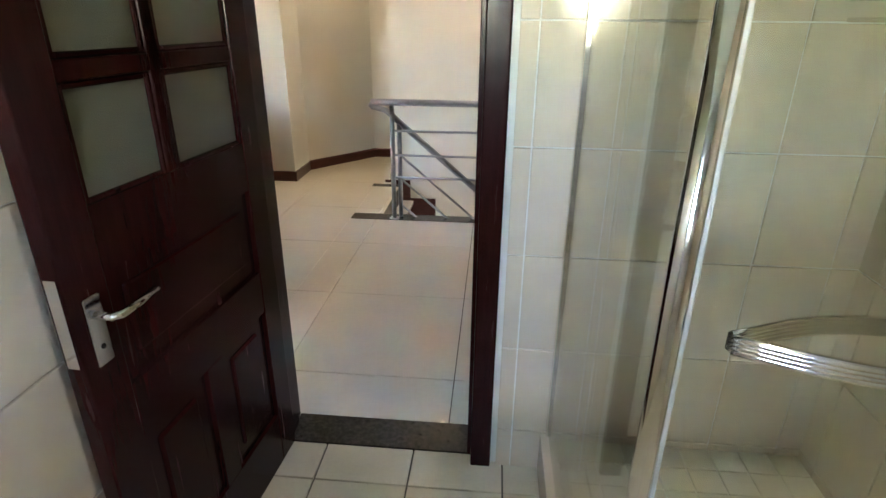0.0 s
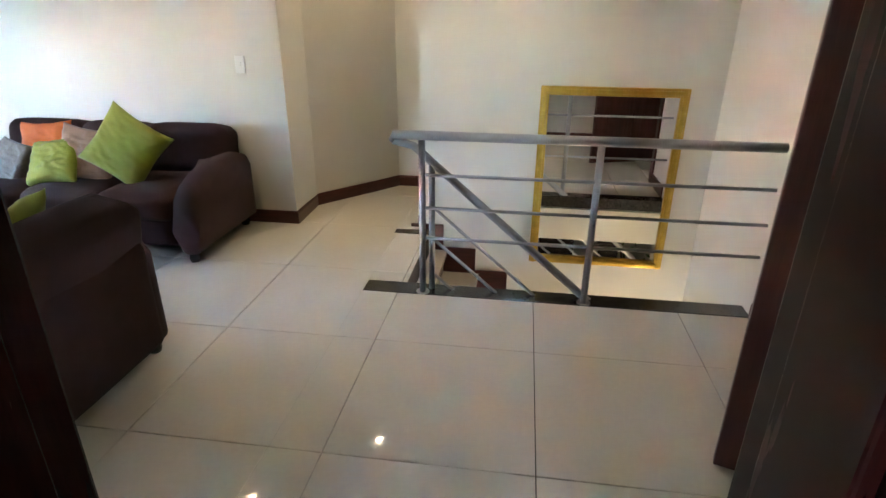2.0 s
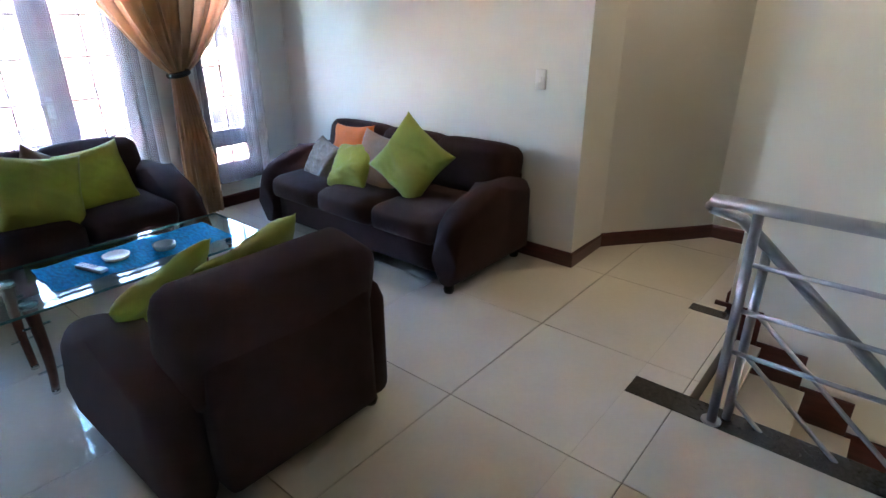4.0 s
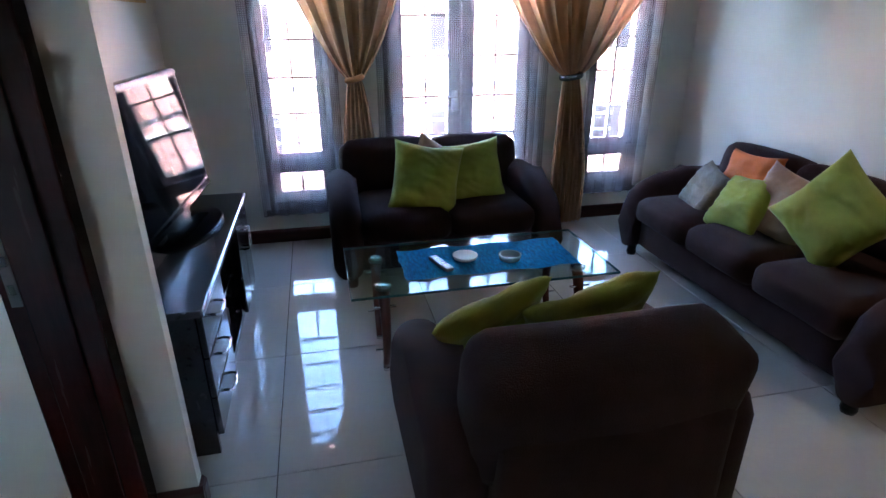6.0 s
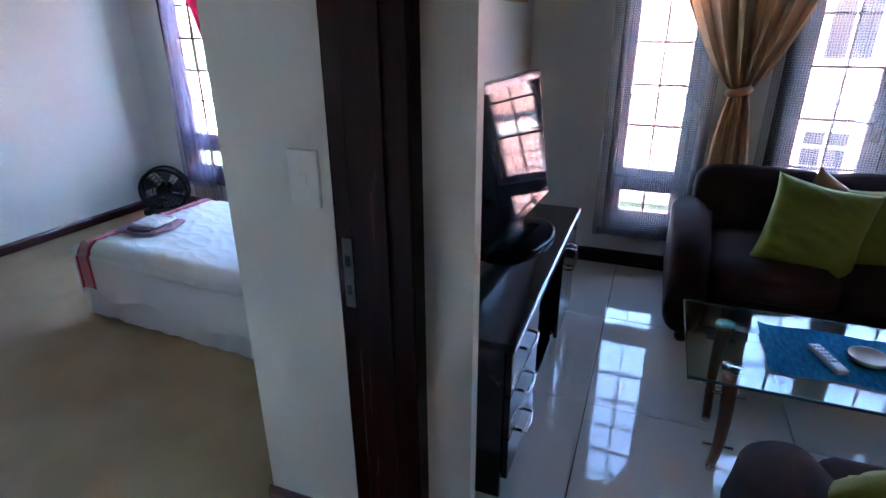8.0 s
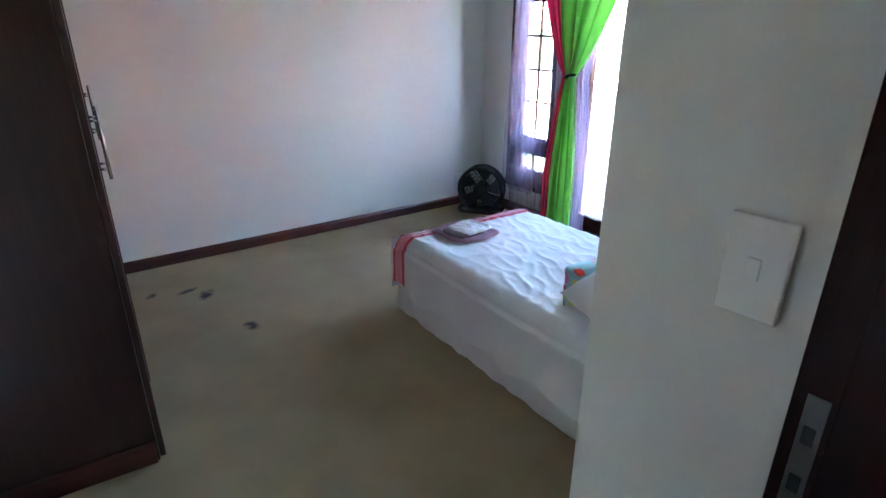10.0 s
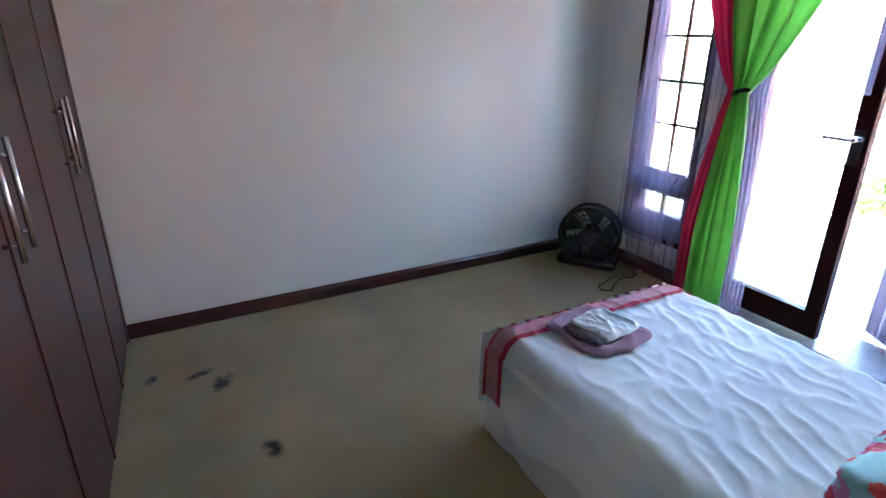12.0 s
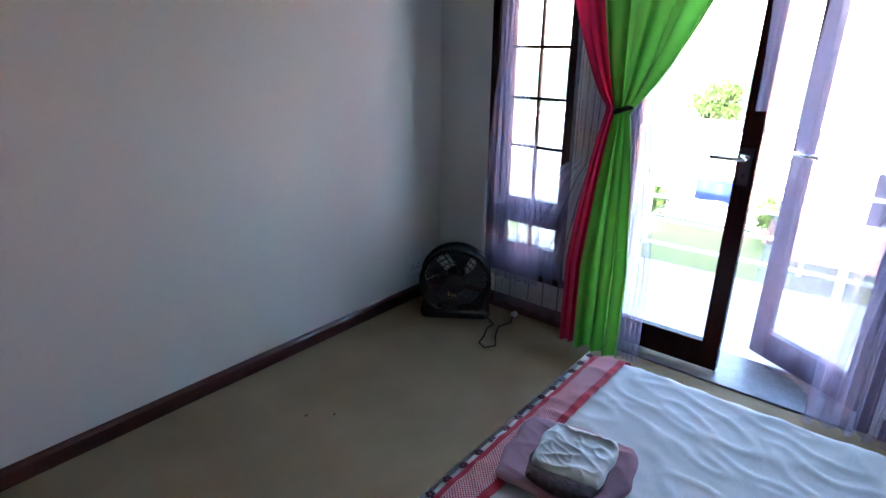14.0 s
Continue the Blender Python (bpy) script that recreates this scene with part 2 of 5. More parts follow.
def merge(bm, b, m=None):
    if m is not None:
        bmesh.ops.transform(b, matrix=m, verts=b.verts)
    me = bpy.data.meshes.new("tmp")
    b.to_mesh(me)
    b.free()
    bm.from_mesh(me)
    bpy.data.meshes.remove(me)
    return bm


def cyl(p, q, r, r2=None, n=16, bm=None, caps=True):
    p, q = Vector(p), Vector(q)
    b = bmesh.new()
    bmesh.ops.create_cone(b, cap_ends=caps, segments=n, radius1=r, radius2=r if r2 is None else r2, depth=(q - p).length)
    rot = (q - p).to_track_quat("Z", "Y").to_matrix().to_4x4()
    bmesh.ops.transform(b, matrix=Matrix.Translation((p + q) / 2) @ rot, verts=b.verts)
    return merge(bm, b) if bm is not None else b


def lathe(profile, n=28):
    """Turned shape about z from (radius, height) pairs."""
    b = bmesh.new()
    rings = [[b.verts.new((r * math.cos(2 * math.pi * k / n), r * math.sin(2 * math.pi * k / n), z)) for k in range(n)] for r, z in profile]
    for a, c in zip(rings, rings[1:]):
        for k in range(n):
            b.faces.new((a[k], a[(k + 1) % n], c[(k + 1) % n], c[k]))
    b.faces.new(rings[-1])
    b.faces.new(rings[0][::-1])
    bmesh.ops.remove_doubles(b, verts=b.verts, dist=1e-5)
    return b


def tube(points, r, n=10, closed=False):
    """Round bar along points."""
    b = bmesh.new()
    pts = [Vector(p) for p in points]
    rings = []
    for i, p in enumerate(pts):
        a = pts[i - 1] if (i or closed) else p
        c = pts[(i + 1) % len(pts)] if (i < len(pts) - 1 or closed) else p
        q = (c - a).to_track_quat("Z", "Y").to_matrix()
        rings.append([b.verts.new(p + q @ Vector((r * math.cos(2 * math.pi * k / n), r * math.sin(2 * math.pi * k / n), 0))) for k in range(n)])
    for i in range(len(rings) if closed else len(rings) - 1):
        a, c = rings[i], rings[(i + 1) % len(rings)]
        for k in range(n):
            b.faces.new((a[k], a[(k + 1) % n], c[(k + 1) % n], c[k]))
    if not closed:
        b.faces.new(rings[0][::-1])
        b.faces.new(rings[-1])
    return b


def soft(x0, y0, z0, x1, y1, z1, r=0.06, puff=0.02, wob=0.006, cuts=7, seed=0.0):
    """Upholstered block: rounded, slightly bulged and uneven."""
    b = bmesh.new()
    bmesh.ops.create_cube(b, size=2.0)
    bmesh.ops.subdivide_edges(b, edges=list(b.edges), cuts=cuts, use_grid_fill=True)
    h = Vector(((x1 - x0) / 2, (y1 - y0) / 2, (z1 - z0) / 2))
    c = Vector(((x1 + x0) / 2, (y1 + y0) / 2, (z1 + z0) / 2))
    rr = min(r, *h)
    for v in b.verts:
        u = v.co.copy()
        s = Vector([math.copysign(1 - (1 - abs(u[i])) ** 1.25, u[i]) for i in range(3)])
        p = Vector((s.x * h.x, s.y * h.y, s.z * h.z))
        inner = Vector([max(-h[i] + rr, min(h[i] - rr, p[i])) for i in range(3)])
        d = p - inner
        if d.length > 1e-6:
            p = inner + d.normalized() * rr
        for i in range(3):
            j, k = (i + 1) % 3, (i + 2) % 3
            p[i] += math.copysign(puff, u[i]) * (abs(u[i]) ** 3) * (1 - u[j] ** 2) * (1 - u[k] ** 2)
        p += noise.noise_vector(p * 5 + Vector((seed, seed, seed))) * wob
        v.co = p + c
    return b


def pillow(w, h, t, n=30, sag=0.0, seed=0.0):
    """Square scatter cushion in the xz plane with drawn corners."""
    b = bmesh.new()
    for side in (1, -1):
        grid = []
        for i in range(n + 1):
            row = []
            for j in range(n + 1):
                u, v = 2 * i / n - 1, 2 * j / n - 1
                k = max(0.0, (1 - u ** 4) * (1 - v ** 4)) ** 0.55
                inx = 1 - 0.10 * (1 - v * v) * abs(u) ** 3
                inz = 1 - 0.10 * (1 - u * u) * abs(v) ** 3
                p = Vector((u * w / 2 * inx, side * (t / 2) * k, v * h / 2 * inz - sag * k))
                p += noise.noise_vector(p * 9 + Vector((seed, 0, seed))) * 0.012 * (0.3 + k)
                crease = (1 - abs(noise.noise(Vector((u * 1.6 + seed, v * 4.2 + 1.1 * u, seed * 2))))) ** 6
                p.y += side * 0.012 * crease * k
                if k == 0:
                    p.y = noise.noise(p * 5 + Vector((seed, 9, 0))) * 0.012
                row.append(b.verts.new(p))
            grid.append(row)
        for i in range(n):
            for j in range(n):
                f = (grid[i][j], grid[i + 1][j], grid[i + 1][j + 1], grid[i][j + 1])
                b.faces.new(f if side < 0 else f[::-1])
    bmesh.ops.remove_doubles(b, verts=b.verts, dist=0.002)
    return b


def sheet(fn, nu, nv, thick=0.0):
    """Grid surface from fn(u, v), u and v in 0..1."""
    b = bmesh.new()
    g = [[b.verts.new(fn(i / nu, j / nv)) for j in range(nv + 1)] for i in range(nu + 1)]
    for i in range(nu):
        for j in range(nv):
            b.faces.new((g[i][j], g[i + 1][j], g[i + 1][j + 1], g[i][j + 1]))
    if thick:
        bmesh.ops.recalc_face_normals(b, faces=b.faces)
        bmesh.ops.solidify(b, geom=list(b.faces), thickness=thick)
    return b


def mesh_of(name, bm, material, smooth=False):
    me = bpy.data.meshes.new(name)
    bmesh.ops.recalc_face_normals(bm, faces=bm.faces)
    bm.to_mesh(me)
    bm.free()
    me.materials.append(material)
    if smooth:
        me.shade_smooth()
    return me


def part(name, bm, material, parent=None, label="", smooth=False):
    ob = new(name, mesh_of(name, bm, material, smooth))
    ob.parent = parent
    return tagged(ob, label)


# the bedroom stands slightly askew to the lounge and the hall
STRAIGHT = Matrix()
ASKEW = Matrix.Translation((-2.4, -1.385, 0)) @ Matrix.Rotation(radians(-3.12), 4, "Z") @ Matrix.Translation((2.4, 1.4, 0))
ROOM = STRAIGHT


def thing(name, label, category, m=None, group="", kind=""):
    ob = new(name)
    ob.empty_display_size = 0.1
    ob.matrix_world = ROOM @ (m if m is not None else Matrix())
    return tagged(ob, label, category, group, kind)


def setting(name, bm, material, label, category, smooth=False):
    ob = part(name, bm, material, None, label, smooth)
    ob.matrix_world = ROOM.copy()
    return tagged(ob, "", category, "", "structure")


# ---- plan ----
XW = -4.88          # inner face of the window wall
WT = 0.24           # its thickness
TOP = 2.6           # ceiling
YS = -2.25         # bedroom south wall
YB = 1.02           # bedroom face of the lounge partition
YT = 1.28           # lounge face of it
YN = 5.115          # lounge wall behind the three-seater
YM = 5.20           # wall with the gilt mirror
XE = 1.09           # east end of the hall
STAIR_Y0, STAIR_Y1 = 4.212, 5.03
DOWN = -2.9         # floor of the storey below


def wall_with_openings(name, axis, at, thick, a0, a1, openings, label, z0=-0.12, z1=TOP):
    """Wall along y (axis x) or x (axis y) with through openings (a, b, bottom, top)."""
    bm = bmesh.new()

    def blk(p, q, lo, hi):
        if q - p < 1e-4 or hi - lo < 1e-4:
            return
        if axis == "x":
            box(min(at, at + thick), p, lo, max(at, at + thick), q, hi, bm=bm)
        else:
            box(p, min(at, at + thick), lo, q, max(at, at + thick), hi, bm=bm)
    cur = a0
    for p, q, lo, hi in sorted(openings):
        blk(cur, p, z0, z1)
        blk(p, q, z0, lo)
        blk(p, q, hi, z1)
        cur = q
    blk(cur, a1, z0, z1)
    return setting(name, bm, M_WALL, label, "wall")


WIN_L, WIN_R, FRENCH = (1.82, 2.31), (4.26, 4.74), (2.69, 3.84)
BWIN, BDOOR = (-1.91, -1.41), (-1.25, -0.045)
HEAD = 2.15
wall_with_openings("wall_west", "x", XW, -WT, YB, 5.40,
                   [(*WIN_L, 0.25, HEAD), (*FRENCH, 0.0, HEAD), (*WIN_R, 0.25, HEAD)],
                   "cream painted wall with tall windows and glazed doors")
ROOM = ASKEW
wall_with_openings("wall_bedroom_west", "x", XW, -WT, -2.45, YB - 0.01, [(*BWIN, 0.27, HEAD), (*BDOOR, 0.0, HEAD)], "cream painted bedroom wall with a tall window and balcony doors")
wall_with_openings("wall_bedroom_south", "y", YS, -0.2, XW, -0.95, [], "plain white painted bedroom wall")
ROOM = STRAIGHT
wall_with_openings("wall_lounge_partition", "y", YB, YT - YB, XW, -2.45, [], "cream painted wall between lounge and bedroom")
wall_with_openings("wall_nib", "x", -2.45, 0.05, YB, 1.708, [], "cream painted wall end beside the bedroom doorway")
wall_with_openings("wall_bedroom_head", "y", 1.02, 0.688, -2.40, -1.30, [(-2.40, -1.30, 0.0, 2.1)], "cream wall over the bedroom doorway", 2.0)
wall_with_openings("wall_bath_west", "y", YB, 0.62, -1.30, -0.83, [], "cream painted wall between two doorways")
wall_with_openings("wall_bedroom_east", "x", -1.22, 0.39, YS, YB, [], "cream painted wall behind the wardrobe")
wall_with_openings("wall_hall_south", "y", 1.465, 0.175, -0.83, XE + 0.4, [(-0.783, 0.073, -0.11, 2.1)], "cream painted wall with the bathroom doorway")
wall_with_openings("wall_hall_east", "x", XE, 0.2, 1.64, 4.0, [(2.64, 3.56, -0.11, 2.1)], "cream painted hall wall with a half-open door")
wall_with_openings("wall_stair_east", "x", XE, 0.2, 4.0, 5.2, [], "cream painted wall at the stairwell's end", DOWN)
wall_with_openings("wall_sofa", "y", YN, 0.45, XW, -1.928, [], "white painted lounge wall behind the large sofa")
wall_with_openings("wall_mirror", "y", YM, 0.2, -0.96, XE + 0.2, [], "cream stairwell wall that carries a gilt mirror", DOWN)
wall_with_openings("wall_corridor_end", "y", 6.29, 0.2, -1.6, 1.4, [], "cream painted wall at the corridor's end")
# the opening is out of view, added and sized to bring daylight in
wall_with_openings("wall_bath_south", "y", -1.3, -0.2, -0.83, 1.5, [(-0.40, 0.02, 1.50, 2.03)], "bathroom wall with an unseen opening added for daylight")
wall_with_openings("wall_bath_east", "x", 1.14, 0.2, -1.3, 1.465, [], "bathroom wall with an unseen opening added for daylight beside the shower")
wall_with_openings("wall_stair_below", "y", 4.09, 0.1, -1.0, XE, [], "cream fascia under the landing", -0.42, -0.12)
wall_with_openings("wall_stair_foot", "x", 1.09, 0.2, 4.0, 5.3, [], "stairwell end wall below", DOWN - 0.1, DOWN)


def diagonal_wall():
    """Bent corridor wall from the lounge corner to the corridor's end."""
    pts = [(-1.928, YN + 0.44), (-1.944, 5.565), (-1.83, 5.71), (-1.69, 5.88), (-1.54, 6.06), (-1.365, 6.29)]
    bm = bmesh.new()
    prev = None
    for x, y in pts:
        q = [bm.verts.new((x, y, -0.12)), bm.verts.new((x, y, TOP)), bm.verts.new((x - 0.35, y + 0.25, TOP)), bm.verts.new((x - 0.35, y + 0.25, -0.12))]
        if prev:
            for k in range(4):
                bm.faces.new((prev[k], prev[(k + 1) % 4], q[(k + 1) % 4], q[k]))
        else:
            bm.faces.new(q)
        prev = q
    bm.faces.new(prev[::-1])
    setting("wall_corridor_bend", bm, M_WALL, "cream painted corridor wall that bends away", "wall", False)
    return pts


BEND = diagonal_wall()

# floors and ceiling
slab = bmesh.new()
box(XW, YB, -0.30, -0.875, 6.4, -0.012, bm=slab)
box(-1.0, 1.04, -0.30, XE, 4.09, -0.012, bm=slab)
box(-1.0, 5.12, -0.30, -0.9, 6.4, -0.012, bm=slab)
box(-0.83, -1.3, -0.30, 1.3, 1.04, -0.012, bm=slab)
floor = setting("floor", slab, M_GROUT, "cream polished porcelain tiles with thin dark joints", "floor")
ROOM = ASKEW
carpet = setting("floor_carpet", sheet(lambda u, v: Vector((XW + u * (-1.22 - XW), YS + v * (YB + 0.06 - YS), 0.002)), 30, 30), M_CARPET, "beige cut-pile carpet with dark scuff marks", "carpet")
ROOM = STRAIGHT
setting("floor_carpet_doorway", sheet(lambda u, v: Vector((-2.386 + u * 1.086, YB - 0.01 + v * 0.42, 0.005)), 8, 4), M_CARPET, "beige cut-pile carpet in the doorway", "carpet")
setting("floor_below", box(-2.5, -0.5, DOWN - 0.1, 1.5, 6.5, DOWN), M_TILE, "cream tiled floor of the storey below", "floor")
setting("ceiling", box(XW - WT, -2.5, TOP, 1.5, 6.6, TOP + 0.15), M_CEIL, "plain white plastered ceiling", "ceiling")


# ---- skirting, door linings ----
def skirting(name, p, q, into, h=0.10):
    """Board from p to q; into: unit side on which the room lies."""
    (x0, y0), (x1, y1) = p, q
    d = Vector((x1 - x0, y1 - y0, 0))
    n = Vector((into[0], into[1], 0)).normalized()
    bm = bmesh.new()
    prof = [(0, 0.0), (0.016, 0.0), (0.016, h - 0.018), (0.010, h - 0.006), (0.004, h), (0, h)]
    ends = []
    for base in (Vector((x0, y0, 0)), Vector((x1, y1, 0))):
        ends.append([bm.verts.new(base + n * (a + 0.001) + Vector((0, 0, z))) for a, z in prof])
    for k in range(len(prof)):
        bm.faces.new((ends[0][k], ends[0][(k + 1) % 6], ends[1][(k + 1) % 6], ends[1][k]))
    bm.faces.new(ends[0][::-1])
    bm.faces.new(ends[1])
    return setting(name, bm, M_SKIRT, "dark mahogany skirting board along the wall", "baseboard")


ROOM = ASKEW
skirting("baseboard", (-1.93, YS), (XW, YS), (0, 1), 0.077)
skirting("baseboard", (XW, YS + 0.02), (XW, BDOOR[0] - 0.02), (1, 0), 0.088)
skirting("baseboard", (XW, BDOOR[1] + 0.03), (XW, YB - 0.15), (1, 0), 0.088)
ROOM = STRAIGHT
skirting("baseboard", (-4.74, YB), (-2.40, YB), (0, -1), 0.088)
skirting("baseboard", (-2.362, YB - 0.012), (-2.362, 1.36), (1, 0), 0.088)
skirting("baseboard", (-2.40, 1.58), (-2.40, 1.724), (1, 0))
skirting("baseboard", (-2.40, 1.708), (-2.45, 1.708), (0, 1))
skirting("baseboard", (-2.45, YT), (XW, YT), (0, 1))
skirting("baseboard", (XW, YT), (XW, FRENCH[0] - 0.02), (1, 0))
skirting("baseboard", (XW, FRENCH[1] + 0.02), (XW, YN), (1, 0))
skirting("baseboard", (XW, YN), (-1.912, YN), (0, -1))
skirting("baseboard", (-1.928, YN - 0.016), (BEND[1][0] + 0.006, BEND[1][1]), (1, 0.03))
for a, b in zip(BEND[1:], BEND[2:]):
    skirting("baseboard", a, b, (b[1] - a[1], a[0] - b[0]))
skirting("baseboard", (-1.365, 6.29), (-0.9, 6.29), (0, -1))
skirting("baseboard", (XE, 1.64), (XE, 2.58), (-1, 0))
skirting("baseboard", (XE, 3.62), (XE, 4.07), (-1, 0))
skirting("baseboard", (0.08, 1.64), (XE, 1.64), (0, 1))
skirting("baseboard", (-1.295, 1.64), (-0.79, 1.64), (0, 1))
skirting("baseboard", (-0.96, 5.2), (-0.96, 6.29), (-1, 0))
setting("wall_doorway_return", box(-2.399, YB + 0.001, -0.1, -2.362, 1.366, 2.1), M_WALL, "cream painted doorway return with a light switch", "wall")


def lining(name, x0, x1, y0, y1, top, label):
    """Door lining: two posts with a stop and a head, round an opening in a wall along x."""
    th = thing(name, label, "door frame", None, "", "structure")
    for xa, s in ((x0, 1), (x1, -1)):
        bm = bmesh.new()
        box(min(xa, xa + s * 0.072), y0, 0, max(xa, xa + s * 0.072), y1, top, 0.006, bm=bm)
        xs = sorted((xa + s * 0.070, xa + s * 0.086))
        box(xs[0], y0 + 0.055, 0, xs[1], y1 - 0.06, top - 0.06, 0.003, bm=bm)
        part("jamb", bm, M_MAHOG, th)
    part("head", box(x0 + 0.072, y0, top - 0.07, x1 - 0.072, y1, top, 0.006), M_MAHOG, th)
    return th


bath_frame = lining("door_frame_bathroom", -0.783, 0.073, 1.435, 1.657, 2.1, "glossy dark mahogany bathroom door frame")
bed_frame = lining("door_frame_bedroom", -2.405, -1.30, 1.366, 1.578, 2.1, "glossy dark mahogany bedroom door frame with strike plate")
sp = box(-2.334, 1.385, 0.86, -2.3305, 1.412, 1.05, 0.001)
part("strike_plate", sp, mat("dull_steel", (0.10, 0.095, 0.09), 0.5, 0.7), bed_frame, "worn steel strike plate")
for zz in (0.91, 0.99):
    part("latch_hole", box(-2.331, 1.391, zz - 0.014, -2.3297, 1.406, zz + 0.014), M_BLACK, bed_frame)
setting("threshold_bathroom", box(-0.71, 1.497, -0.012, 0.0, 1.655, 0.004, 0.002), M_GRANITE, "dark granite threshold strip", "threshold")
setting("threshold_bedroom", box(-2.33, 1.44, -0.012, -1.38, 1.50, 0.006, 0.002), M_GRANITE, "dark granite threshold strip", "threshold")


def lever(parent, at, out, along, m=M_CHROME):
    """Lever handle on a back plate: at the spindle, out of the leaf, along the lever."""
    at, out, along = Vector(at), Vector(out), Vector(along)
    side = along
    b = bmesh.new()
    bmesh.ops.create_cube(b, size=1.0)
    for v in b.verts:
        v.co = at + out * (0.004 + 0.004 * v.co.x * 2) + side * (v.co.y * 0.042) + Vector((0, 0, v.co.z * 0.15 - 0.035))
    bmesh.ops.bevel(b, geom=list(b.edges), offset=0.002, segments=2, affect="EDGES")
    pl = part("handle_plate", b, m, parent, "brushed steel handle plate")
    part("lever", tube([at + out * 0.006, at + out * 0.045, at + out * 0.055 + along * 0.012, at + out * 0.055 + along * 0.06, at + out * 0.05 + along * 0.125], 0.009), m, pl, "", True)
    part("keyhole", cyl(at + out * 0.0081 + Vector((0, 0, -0.07)), at + out * 0.0088 + Vector((0, 0, -0.07)), 0.006), M_BLACK, pl)


def bathroom_door():
    """Panelled leaf with frosted panes above, swung open against the side wall. Leaf lies along y, hinge at its far end."""
    th = thing("door_1", "open glossy mahogany door with frosted glass panes and raised panels", "door", pose(-0.675, 1.49, 0.012, 0, 0, -4.4), "", "structure")
    L, H, T = 0.80, 2.02, 0.042
    bm = bmesh.new()
    for a, b in ((0, 0.105), (L - 0.105, L)):
        box(-T, -b, 0, 0, -a, H, 0.004, bm=bm)
    part("stile", bm, M_MAHOG, th)
    bm = bmesh.new()
    for a, b in ((0, 0.20), (0.62, 0.76), (1.03, 1.17), (H - 0.11, H)):
        box(-T + 0.001, -L + 0.105, a, -0.001, -0.105, b, bm=bm)
    part("rail", bm, M_MAHOG, th)
    for z0, z1 in ((1.17, 1.395), (1.435, 1.66), (1.70, H - 0.11)):
        for a, b in ((0.105, 0.405), (0.445, L - 0.105)):
            part("frosted_pane", box(-T / 2 - 0.003, -b, z0, -T / 2 + 0.003, -a, z1), M_FROST, th, "greenish frosted glass pane")
            bd = bmesh.new()
            for x0, x1 in ((-T + 0.003, -T + 0.014), (-0.014, -0.003)):
                for p, q, r, s in ((a, a + 0.012, z0, z1), (b - 0.012, b, z0, z1), (a + 0.012, b - 0.012, z0, z0 + 0.012), (a + 0.012, b - 0.012, z1 - 0.012, z1)):
                    box(x0, -q, r, x1, -p, s, 0.003, 1, bm=bd)
            part("glazing_bead", bd, M_MAHOG, th)
    bm = bmesh.new()
    box(-T, -0.445, 1.17, 0, -0.405, H - 0.11, 0.004, bm=bm)
    for z in (1.395, 1.66):
        box(-T + 0.001, -L + 0.105, z, -0.001, -0.105, z + 0.04, 0.004, bm=bm)
    part("glazing_bar", bm, M_MAHOG, th)
    part("mullion", box(-T + 0.001, -0.44, 0.20, -0.001, -0.36, 0.62, 0.003), M_MAHOG, th)
    for y0, y1, z0, z1 in ((0.105, 0.36, 0.20, 0.62), (0.44, L - 0.105, 0.20, 0.62), (0.105, L - 0.105, 0.76, 1.03)):
        bm = box(-T + 0.014, -y1, z0, -0.014, -y0, z1)
        box(-T + 0.006, -y1 + 0.05, z0 + 0.05, -0.006, -y0 - 0.05, z1 - 0.05, 0.007, 2, bm=bm)
        part("raised_panel", bm, M_MAHOG, th)
    lever(th, (0, -L + 0.05, 0.965), (1, 0, 0), (0, 1, 0))
    lever(th, (-T, -L + 0.05, 0.965), (-1, 0, 0), (0, 1, 0))
    part("lock_face", box(-T + 0.008, -L - 0.0015, 0.87, -0.008, -L + 0.001, 1.06), M_CHROME, th, "steel lock face plate")


bathroom_door()


def hall_door():
    """Narrow panelled leaf standing wide open across the hall's east side."""
    fr = thing("door_frame_hall", "dark mahogany frame of the hall door", "door frame", None, "", "structure")
    for a, b in ((2.58, 2.68), (3.52, 3.62)):
        part("jamb", box(XE - 0.018, a, 0, XE + 0.215, b, 2.14, 0.006), M_SATIN, fr)
    part("head", box(XE - 0.018, 2.6805, 2.06, XE + 0.215, 3.5195, 2.14, 0.006), M_SATIN, fr)
    th = thing("door_5", "wide-open narrow mahogany panelled door beside the stairwell", "door", pose(XE - 0.022, 2.715, 0.012, 0, 0, -108.7), "", "structure")
    L, H, T = 0.55, 2.02, 0.042
    for a, b in ((0, 0.10), (L - 0.10, L)):
        part("stile", box(-T, -b, 0, 0, -a, H, 0.005), M_SATIN, th)
    for a, b in ((0, 0.22), (0.86, 1.0), (H - 0.12, H)):
        part("rail", box(-T + 0.001, -L + 0.10, a, -0.001, -0.10, b), M_SATIN, th)
    for z0, z1 in ((0.22, 0.86), (1.0, H - 0.12)):
        bm = box(-T + 0.014, -L + 0.10, z0, -0.014, -0.10, z1)
        box(-T + 0.006, -L + 0.15, z0 + 0.05, -0.006, -0.15, z1 - 0.05, 0.007, 2, bm=bm)
        part("raised_panel", bm, M_SATIN, th)


hall_door()


